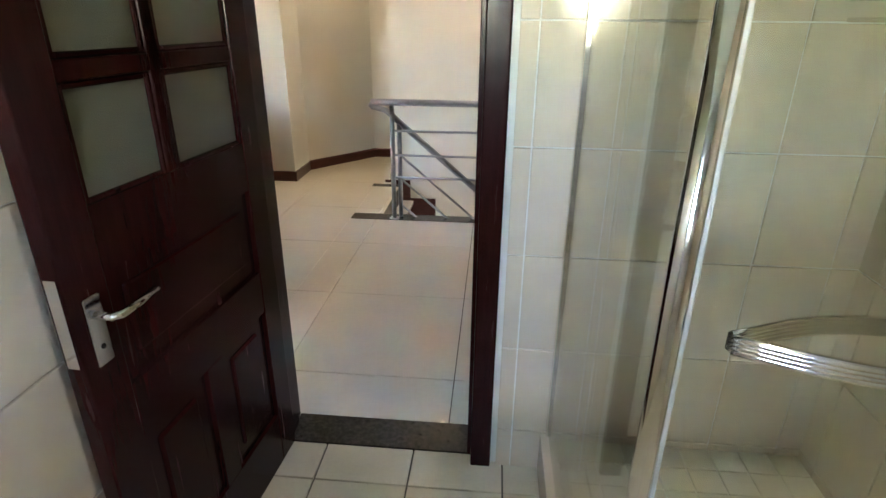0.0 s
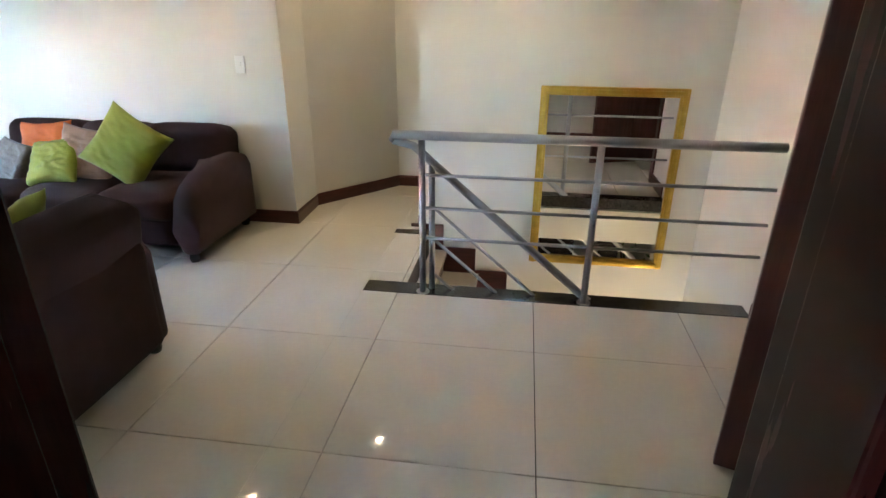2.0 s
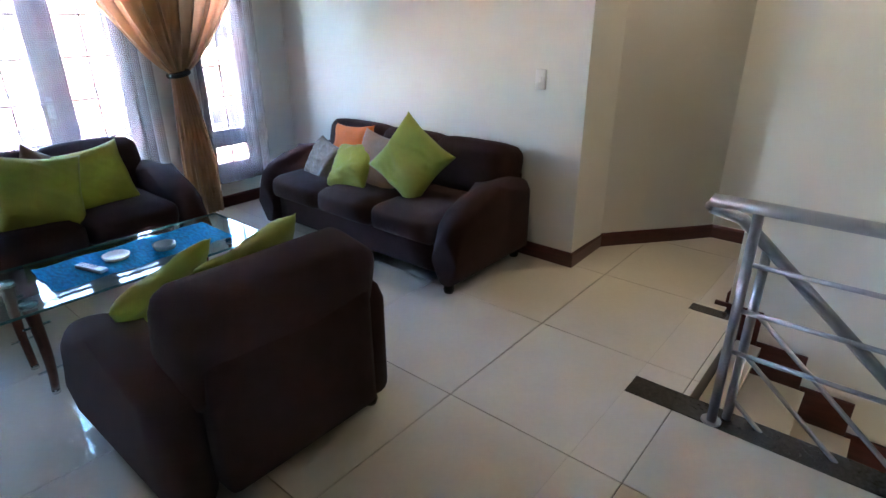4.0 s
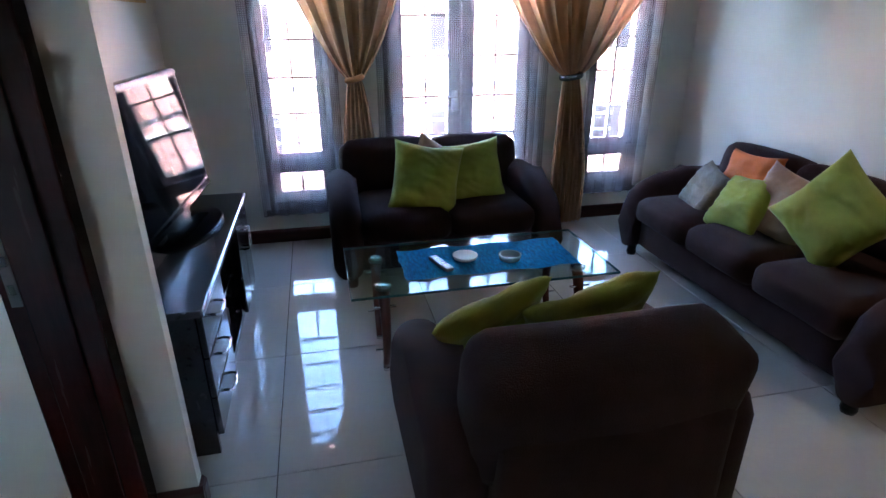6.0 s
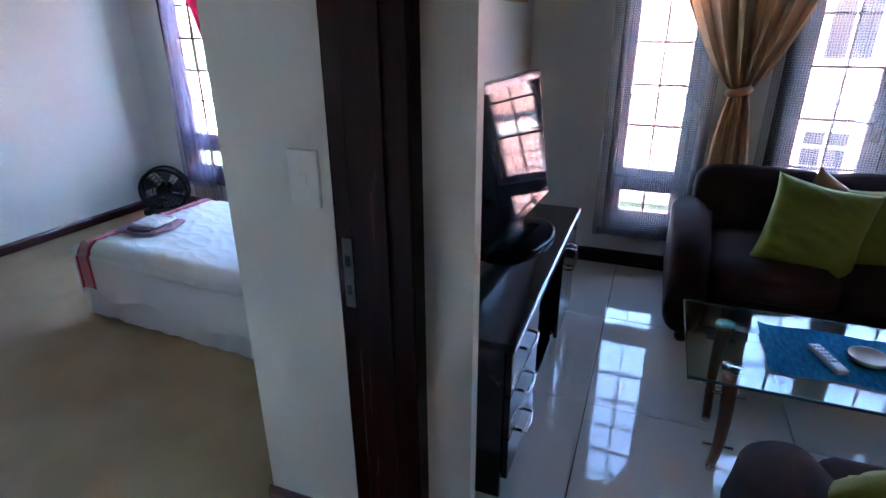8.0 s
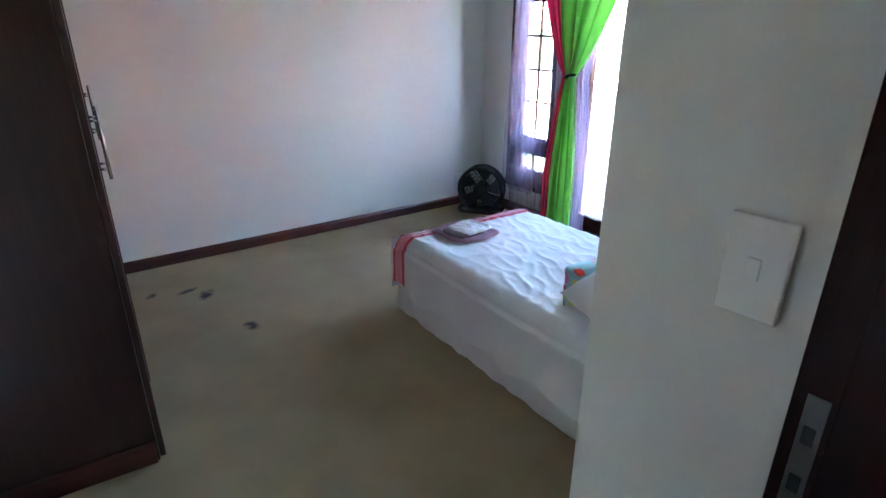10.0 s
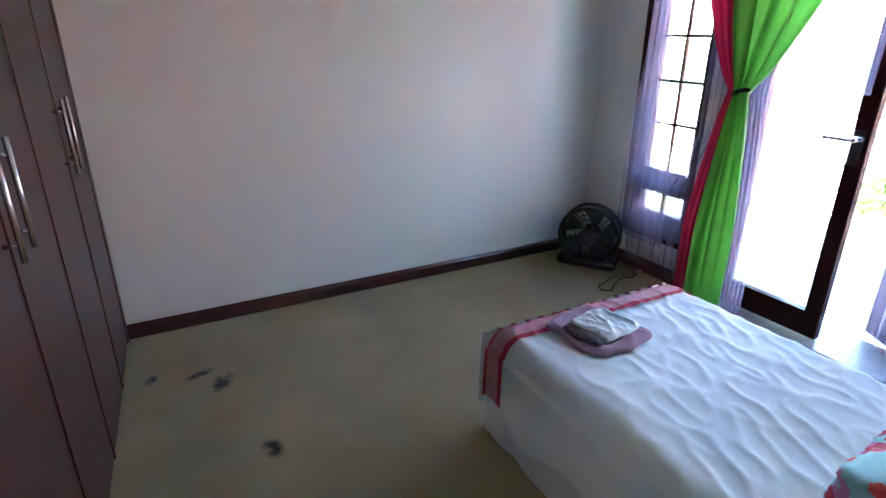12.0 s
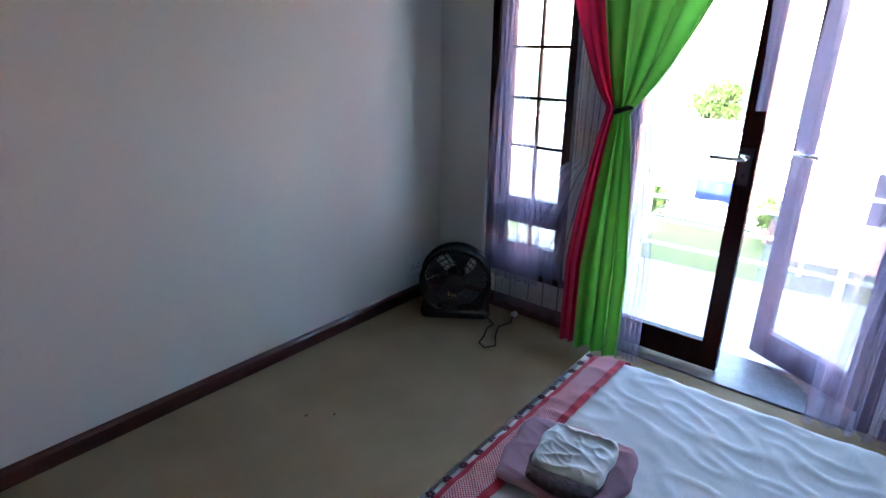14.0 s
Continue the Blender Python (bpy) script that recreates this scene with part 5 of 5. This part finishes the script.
box_fan()
cord = thing("extension_lead", "thin black extension lead lying on the carpet", "cable", pose(-4.60, -1.62, 0.006))
part("cord", tube([(-0.10, -0.12, 0.0), (-0.06, -0.06, 0.0), (0.0, -0.06, 0.0), (0.08, -0.02, 0.0), (0.15, 0.0, 0.0), (0.17, 0.05, 0.0), (0.12, 0.08, 0.0), (0.05, 0.03, 0.004), (-0.05, -0.02, 0.004), (-0.14, 0.0, 0.0), (-0.20, -0.03, 0.0)], 0.004, 8), M_BLACK, cord, "", True)
plug = thing("power_plug", "white three-pin plug lying near the skirting", "plug", pose(-4.82, -1.65, 0.003))
part("body", soft(-0.018, -0.014, 0.0, 0.018, 0.014, 0.028, 0.009, 0, 0), M_WHITE, plug, "", True)
so = thing("wall_socket", "white double wall socket above the skirting", "socket", pose(-4.65, YS + 0.001, 0.215))
part("plate", box(-0.06, 0, -0.06, 0.06, 0.008, 0.06, 0.003), M_WHITE, so)
for x in (-0.028, 0.028):
    part("rocker", box(x - 0.01, 0.008, 0.022, x + 0.01, 0.011, 0.042, 0.002), M_WHITE, so)
    for dx, dz in ((0, 0.008), (-0.012, -0.012), (0.012, -0.012)):
        part("pin_hole", cyl((x + dx, 0.0075, dz - 0.012), (x + dx, 0.0086, dz - 0.012), 0.004, n=10), M_BLACK, so)


ROOM = STRAIGHT

# ---- bathroom ----
def shower():
    """Glass screen along the room with a hinged door, a tiled kerb and a mosaic floor behind it."""
    th = thing("shower_enclosure", "shower enclosure of greenish glass with chrome profiles", "shower", pose(0.275, 1.448, 0))
    far, near, right = -0.938, -0.965, 0.845
    part("kerb", box(-0.03, near, 0, 0.05, -0.004, 0.165, 0.004), M_BATHTILE, th)
    part("kerb", box(0.0505, near, 0, right, near + 0.08, 0.165, 0.004), M_BATHTILE, th)
    part("tray", box(0.05, near + 0.0805, 0, right, -0.004, 0.14), M_LGROUT, th)
    for i in range(8):
        for j in range(8):
            part("mosaic_tile", box(0.052 + i * 0.099, -0.104 - j * 0.1, 0.14, 0.148 + i * 0.099, -0.007 - j * 0.1, 0.147, 0.002, 1), M_MOSAIC, th)
    for bx, lab in (((-0.003, far + 0.02, 0.17, 0.003, -0.02, 1.95), "greenish fixed glass panel"), ((0.022, far - 0.003, 0.17, right - 0.01, far + 0.003, 1.95), "greenish glass shower door")):
        g = part("glass_panel", box(*bx), M_SHOWER, th, lab)
        g.visible_shadow = False
    part("wall_profile", box(-0.012, -0.022, 0.165, 0.012, -0.002, 1.98, 0.003), M_CHROME, th)
    part("post", cyl((0, far, 0.16), (0, far, 1.98), 0.017, n=14), M_CHROME, th, "", True)
    part("door_seal", box(0.012, far - 0.006, 0.17, 0.022, far + 0.006, 1.95, 0.002), M_SEAL, th, "pale door seal")
    part("top_track", box(-0.015, far, 1.95, 0.015, -0.003, 1.985, 0.004), M_CHROME, th)
    part("top_track", box(0.0155, far - 0.015, 1.95, right, far + 0.015, 1.985, 0.004), M_CHROME, th)
    for s in (1, -1):
        pts = [Vector((0.080 + 0.40 * k / 14, far + s * (0.004 + 0.062 * math.sin(math.pi * k / 14)), 1.13)) for k in range(15)]
        bm = bmesh.new()
        for dz in (-0.009, -0.003, 0.003, 0.009):
            merge(bm, tube([p + Vector((0, 0, dz)) for p in pts], 0.006, 10))
        part("bow_handle", bm, M_CHROME, th, "chrome bow handle", True)
    return th


shower()
cad = thing("shower_shelf", "small chrome corner shelf on the tiles", "shelf", pose(1.0, 1.44, 1.53))
part("shelf", box(-0.1, -0.16, -0.012, 0.15, -0.0, 0.0, 0.004), M_CHROME, cad)
part("rail", tube([(-0.1, -0.0, 0.04), (-0.1, -0.16, 0.04), (0.15, -0.16, 0.04)], 0.006), M_CHROME, cad)


# ---- ceiling downlights ----
def downlight(x, y, z, power, col, label, group="ceiling downlights"):
    th = thing("downlight", label, "downlight", pose(x, y, z), group)
    part("ring", lathe([(0.030, -0.006), (0.045, -0.004), (0.048, 0.0), (0.030, -0.0005)], 24), M_CHROME, th, "chrome ring", True)
    part("lamp", cyl((0, 0, -0.004), (0, 0, -0.001), 0.012, n=20), bpy.data.materials["lamp_glow"], th, "warm glowing lamp")
    lp = new("downlight_lamp", bpy.data.lights.new("downlight_lamp", "SPOT"))
    lp.data.energy, lp.data.color, lp.data.spot_size, lp.data.spot_blend, lp.data.shadow_soft_size = power, col, radians(110), 0.8, 0.03
    lp.matrix_world = pose(x, y, z - 0.012)


emit("lamp_glow", (1.0, 0.85, 0.6), 60)
emit("added_globe_glow", (1.0, 0.80, 0.5), 0.6)
WARM = (1.0, 0.74, 0.42)
downlight(-1.50, 5.62, TOP, 0.34, WARM, "round recessed halogen downlight")
downlight(-0.39, 4.73, TOP, 0.20, WARM, "round recessed halogen downlight")
downlight(-2.46, 4.70, TOP, 0.20, WARM, "round recessed halogen downlight")
downlight(0.40, 0.20, TOP, 0.27, (1.0, 0.90, 0.74), "round recessed halogen downlight")

# unseen lamp, added to give the stairs below the landing their warm light
stair_fill = thing("bulkhead_light", "round warm lamp added unseen on the lower stairwell wall", "wall lamp", pose(XE - 0.001, 4.6, -1.25, 0, 0, 90))
part("base", cyl((0, 0, 0), (0, 0.03, 0), 0.10, n=28), M_WHITE, stair_fill, "", True)
part("globe", lathe([(0.09, 0.0), (0.085, 0.03), (0.055, 0.06), (0.0, 0.07)], 24), bpy.data.materials["added_globe_glow"], stair_fill, "warm glowing globe of the added lamp", True)
stair_fill.children[1].rotation_euler = (radians(-90), 0, 0)
stair_fill.children[1].location = (0, 0.03, 0)
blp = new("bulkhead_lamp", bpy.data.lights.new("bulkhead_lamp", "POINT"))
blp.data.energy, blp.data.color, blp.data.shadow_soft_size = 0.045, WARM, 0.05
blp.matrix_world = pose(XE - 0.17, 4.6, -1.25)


# ---- storey below, seen in the mirror ----
setting("wall_below_back", box(-2.5, 0.3, DOWN, 1.5, 0.5, -0.31), M_WALL, "cream painted wall of the storey below", "wall")
setting("wall_below_west", box(-2.7, 0.3, DOWN, -2.5, 6.55, -0.31), M_WALL, "cream painted wall of the storey below", "wall")


def tall_cabinet(x, w, h, label):
    th = thing("tall_cabinet", label, "cabinet", pose(x, 2.6, DOWN))
    part("body", box(-w / 2, -0.22, 0.0, w / 2, 0.20, h, 0.006), M_DARKWOOD, th)
    part("door", box(-w / 2 + 0.01, 0.2005, 0.06, w / 2 - 0.01, 0.222, h - 0.03, 0.004), M_DARKWOOD, th)
    part("cornice", box(-w / 2 - 0.015, -0.23, h, w / 2 + 0.015, 0.235, h + 0.03, 0.005), M_DARKWOOD, th)


tall_cabinet(0.28, 0.42, 1.98, "tall black-brown cabinet on the floor below")
tall_cabinet(0.90, 0.24, 1.90, "narrow dark cabinet on the floor below")


def house_plant():
    rnd = random.Random(21)
    th = thing("house_plant", "tall leafy green plant in a dark pot below", "plant", pose(1.22, 2.75, DOWN))
    part("pot", lathe([(0.13, 0.0), (0.18, 0.36), (0.19, 0.38), (0.16, 0.38), (0.15, 0.33), (0.0, 0.33)]), M_BLACK, th, "dark glazed pot", True)
    part("soil", cyl((0, 0, 0.331), (0, 0, 0.345), 0.152, n=20), M_BARK, th)
    stem = bmesh.new()
    verts, faces = [], []
    for k in range(9):
        a = rnd.uniform(0, 6.28)
        q = Vector((math.cos(a) * 0.17, math.sin(a) * 0.17, rnd.uniform(1.2, 1.95)))
        cyl((0, 0, 0.33), q, 0.012, 0.006, 7, bm=stem)
        for _ in range(26):
            c = Vector((0, 0, 0.33)).lerp(q, rnd.uniform(0.45, 1.05)) + Vector((rnd.gauss(0, 0.06), rnd.gauss(0, 0.06), rnd.gauss(0, 0.05)))
            d = Vector((rnd.gauss(0, 1), rnd.gauss(0, 1), rnd.gauss(0, 0.6))).normalized()
            e = d.orthogonal().normalized() * 0.022
            i = len(verts)
            verts += [c, c + d * 0.05 + e, c + d * 0.12 - Vector((0, 0, 0.02)), c + d * 0.05 - e]
            faces.append((i, i + 1, i + 2, i + 3))
    part("stems", stem, M_BARK, th, "", True)
    me = bpy.data.meshes.new("foliage")
    me.from_pydata(verts, [], faces)
    me.materials.append(M_LEAF)
    fo = new("foliage", me)
    fo.parent = th


house_plant()

# ---- outdoors ----
setting("ground", sheet(lambda u, v: Vector((-600 + u * 1200, -600 + v * 1200, -3.2)), 4, 4), M_GRASS, "lawn and garden below the house", "ground")
setting("outer_wall_east", box(1.5, -2.5, -3.2, 1.75, 6.6, 2.75), M_WHITEWALL, "plain outer wall closing the house", "wall")
setting("outer_wall_north", box(-5.15, 6.55, -3.2, 1.5, 6.75, 2.75), M_WHITEWALL, "plain outer wall closing the house", "wall")
setting("outer_wall_south", box(-5.15, -2.7, -3.2, -0.82, -2.5, 2.75), M_WHITEWALL, "plain outer wall closing the house", "wall")
# unseen wall, added to stop daylight leaking up through the stairwell
setting("outer_wall_south_low", box(-0.82, -1.62, -3.2, 1.5, -1.5, -0.12), M_WHITEWALL, "unseen lower wall added to keep daylight out below", "wall")
setting("outer_wall_west", box(XW - WT + 0.02, -2.3, -3.2, XW - 0.02, 6.55, -0.31), M_WHITEWALL, "white rendered lower storey", "wall")
setting("lower_slab", box(XW, -2.5, -0.32, -0.84, YB - 0.001, -0.02), M_WHITEWALL, "concrete floor slab", "floor")


def balcony():
    th = thing("balcony", "pale balcony slab with white metal railing", "balcony", None, "", "structure")
    part("slab", box(XW - WT - 1.25, -2.3, -0.28, XW - 0.12, 5.4, -0.05, 0.01), M_PAVE, th)
    x = XW - WT - 1.2
    part("top_rail", tube([(x, -2.2, 0.95), (x, 5.3, 0.95)], 0.025), M_WHITE, th)
    for z in (0.10, 0.278, 0.443, 0.61, 0.78):
        part("bar", tube([(x, -2.2, z), (x, 5.3, z)], 0.014), M_WHITE, th)
    part("parapet", box(x - 0.06, -2.3, -0.05, x + 0.06, -1.37, 0.90, 0.01), M_WHITEWALL, th, "white rendered parapet")
    for k in range(6):
        y = -1.33 + k * 1.25
        part("post", box(x - 0.025, y - 0.025, -0.05, x + 0.025, y + 0.025, 0.95), M_WHITE, th)


balcony()


def house(x, y0, y1, label, storeys=2):
    th = thing("house", label, "house", pose(x, (y0 + y1) / 2, -3.2))
    w = y1 - y0
    part("wall", box(-8, -w / 2, 0, 0, w / 2, 6.0), M_BRICKRED, th, "red rendered walls")
    bm = bmesh.new()
    v = [bm.verts.new(p) for p in ((-8.4, -w / 2 - 0.4, 6), (0.5, -w / 2 - 0.4, 6), (0.5, w / 2 + 0.4, 6), (-8.4, w / 2 + 0.4, 6), (-4, -w / 2 + 2, 8.4), (-4, w / 2 - 2, 8.4))]
    for f in ((0, 1, 4), (1, 2, 5, 4), (2, 3, 5), (3, 0, 4, 5), (3, 2, 1, 0)):
        bm.faces.new([v[k] for k in f])
    part("roof", bm, M_ROOF, th, "red tiled hip roof")
    for s in range(storeys):
        z = 0.9 + 2.9 * s
        k = 0
        y = -w / 2 + 1.2
        while y < w / 2 - 1.5:
            wn = part("window", box(-0.03, y, z, 0.05, y + 1.1, z + 1.4, 0.01), M_WHITEWALL, th, "white framed window")
            part("pane", box(0.05, y + 0.08, z + 0.08, 0.056, y + 0.52, z + 1.32), M_SCREEN, wn)
            part("pane", box(0.05, y + 0.58, z + 0.08, 0.056, y + 1.02, z + 1.32), M_SCREEN, wn)
            y += 2.6
    part("string_course", box(0.0, -w / 2, 2.9, 0.08, w / 2, 3.1), M_WHITEWALL, th, "white string course")


house(-17.0, -1.0, 14.0, "red rendered two-storey house with white windows and tiled roof")
fence = thing("garden_wall", "white rendered garden wall beyond the lawn", "wall", pose(-19, -12, -3.2))
part("panel", box(-0.12, -14, 0, 0.12, 10.5, 2.85, 0.01), M_WHITEWALL, fence)
for k in range(9):
    part("pier", box(-0.2, -14 + k * 3.0, 0, 0.2, -13.6 + k * 3.0, 3.05, 0.01), M_WHITEWALL, fence)


def tree_thing(x, y, h, label, seed, spread=0.22):
    rnd = random.Random(seed)
    th = thing("tree", label, "tree", pose(x, y, -3.2))
    tr = cyl((0, 0, 0), (0.1, 0.05, h * 0.55), 0.14, 0.07, 10)
    tips = []
    for k in range(9):
        a = rnd.uniform(0, 6.28)
        z0 = h * rnd.uniform(0.3, 0.55)
        p = Vector((0.08, 0.04, z0))
        q = p + Vector((math.cos(a) * h * spread, math.sin(a) * h * spread, h * rnd.uniform(0.12, 0.4)))
        cyl(p, q, 0.05, 0.015, 7, bm=tr)
        tips.append(q)
    part("trunk", tr, M_BARK, th)
    verts, faces = [], []
    for q in tips + [Vector((0.1, 0, h * 0.75))] * 2:
        for _ in range(260):
            c = q + Vector((rnd.gauss(0, 1), rnd.gauss(0, 1), rnd.gauss(0, 0.8))) * h * spread * 0.39
            a = Vector((rnd.gauss(0, 1), rnd.gauss(0, 1), rnd.gauss(0, 1))).normalized()
            b = a.orthogonal().normalized()
            s = rnd.uniform(0.05, 0.11)
            i = len(verts)
            verts += [c + a * s, c + b * s * 0.5, c - a * s, c - b * s * 0.5]
            faces.append((i, i + 1, i + 2, i + 3))
    me = bpy.data.meshes.new("crown")
    me.from_pydata(verts, [], faces)
    me.materials.append(M_LEAF)
    cr = new("crown", me)
    cr.parent = th


ROOM = ASKEW
tree_thing(-21.5, -5.15, 4.3, "slim leafy garden tree before the white wall", 3, 0.10)
tree_thing(-17.0, -5.4, 1.7, "low leafy garden shrub", 4)
tree_thing(-18.0, -2.4, 1.2, "low leafy garden shrub", 5)
lau = thing("laundry", "blue cloth hung over a garden rail", "laundry", pose(-16.0, -3.8, -3.2))
part("cloth", sheet(lambda u, v: Vector((0.08 * math.sin(u * 9) + 0.05, u * 1.0, 1.84 - v * 0.5)), 24, 10, 0.01), mat("blue_cloth", (0.008, 0.025, 0.22), 0.8), lau)
part("rail", tube([(0.05, -1, 1.84), (0.05, 2.4, 1.84)], 0.03), M_WHITE, lau)
for yy in (-1, 2.4):
    part("post", cyl((0.05, yy, 0), (0.05, yy, 1.87), 0.04), M_WHITE, lau)


ROOM = STRAIGHT

# ---- tiles, piece by piece ----
def tile_mesh(cache, sx, sy, material, h=0.0125, bev=0.0015):
    key = (round(sx, 3), round(sy, 3), material.name)
    if key not in cache:
        cache[key] = mesh_of("tile", box(0, 0, -h, sx, sy, 0, bev, 1), material)
    return cache[key]


CACHE = {}


def lay(parent, x0, x1, y0, y1, ox, oy, px, py, gap, material, m=None, skip=None, name="tile"):
    """Tiles of pitch px by py in a rectangle, from the joint lines through ox, oy; cut at the edges."""
    i = math.floor((x0 - ox) / px)
    while ox + i * px < x1 - 1e-4:
        a, b = max(x0, ox + i * px + gap / 2), min(x1, ox + (i + 1) * px - gap / 2)
        j = math.floor((y0 - oy) / py)
        while oy + j * py < y1 - 1e-4:
            c, d = max(y0, oy + j * py + gap / 2), min(y1, oy + (j + 1) * py - gap / 2)
            if b - a > 0.01 and d - c > 0.01 and not (skip and skip((a + b) / 2, (c + d) / 2)):
                ob = new(name, tile_mesh(CACHE, b - a, d - c, material))
                ob.parent = parent
                ob.matrix_local = (m if m is not None else Matrix()) @ pose(a, c, 0)
            j += 1
        i += 1


G = 0.004
T0, T1, TP = -0.095, 1.95, 0.80
lay(floor, XW, -1.108, YT, 6.4, T0, T1, TP, TP, G, M_TILE)
lay(floor, -1.108, XE, 1.657, 4.070, T0, T1, TP, TP, G, M_TILE)
lay(floor, -1.108, -0.866, 4.214, 5.028, T0, T1, TP, TP, G, M_TILE)
lay(floor, -1.108, -0.962, 5.117, 6.4, T0, T1, TP, TP, G, M_TILE)
lay(floor, -0.82, 1.13, -1.3, 1.495, -0.216, 1.318, 0.335, 0.335, 0.006, M_BATHFLOOR, skip=lambda x, y: x > 0.42 and y > 0.5, name="bath_tile")
up = pose(0, 1.448, 0, 90, 0, 0)
wt = setting("bath_wall_backing", box(0.094, 1.456, 0.0, 1.138, 1.464, TOP), M_LGROUT, "glazed cream wall tiles with pale joints", "wall")
lay(wt, 0.094, 1.138, 0.0, TOP, 0.146, 1.18, 0.226, 0.338, 0.005, M_BATHTILE, Matrix.Translation((0, 1.449, 0)) @ pose(0, 0, 0, 90), name="wall_tile")
wl = setting("bath_wall_backing_west", box(-0.829, -1.3, 0.0, -0.818, 1.44, TOP), M_LGROUT, "glazed cream wall tiles with pale joints", "wall")
lay(wl, -1.3, 1.44, 0.0, TOP, 0.735, 1.21, 0.23, 0.338, 0.005, M_BATHTILE, Matrix.Translation((-0.808, 0, 0)) @ Matrix.Rotation(radians(90), 4, "Z") @ pose(0, 0, 0, 90), name="wall_tile")
we = setting("bath_wall_backing_east", box(1.13, -1.3, 0.0, 1.139, 1.45, TOP), M_LGROUT, "glazed cream wall tiles with pale joints", "wall")
lay(we, -1.446, 1.3, 0.0, TOP, 0.0, 1.18, 0.226, 0.338, 0.005, M_BATHTILE, Matrix.Translation((1.124, 0, 0)) @ Matrix.Rotation(radians(-90), 4, "Z") @ pose(0, 0, 0, 90), name="wall_tile")
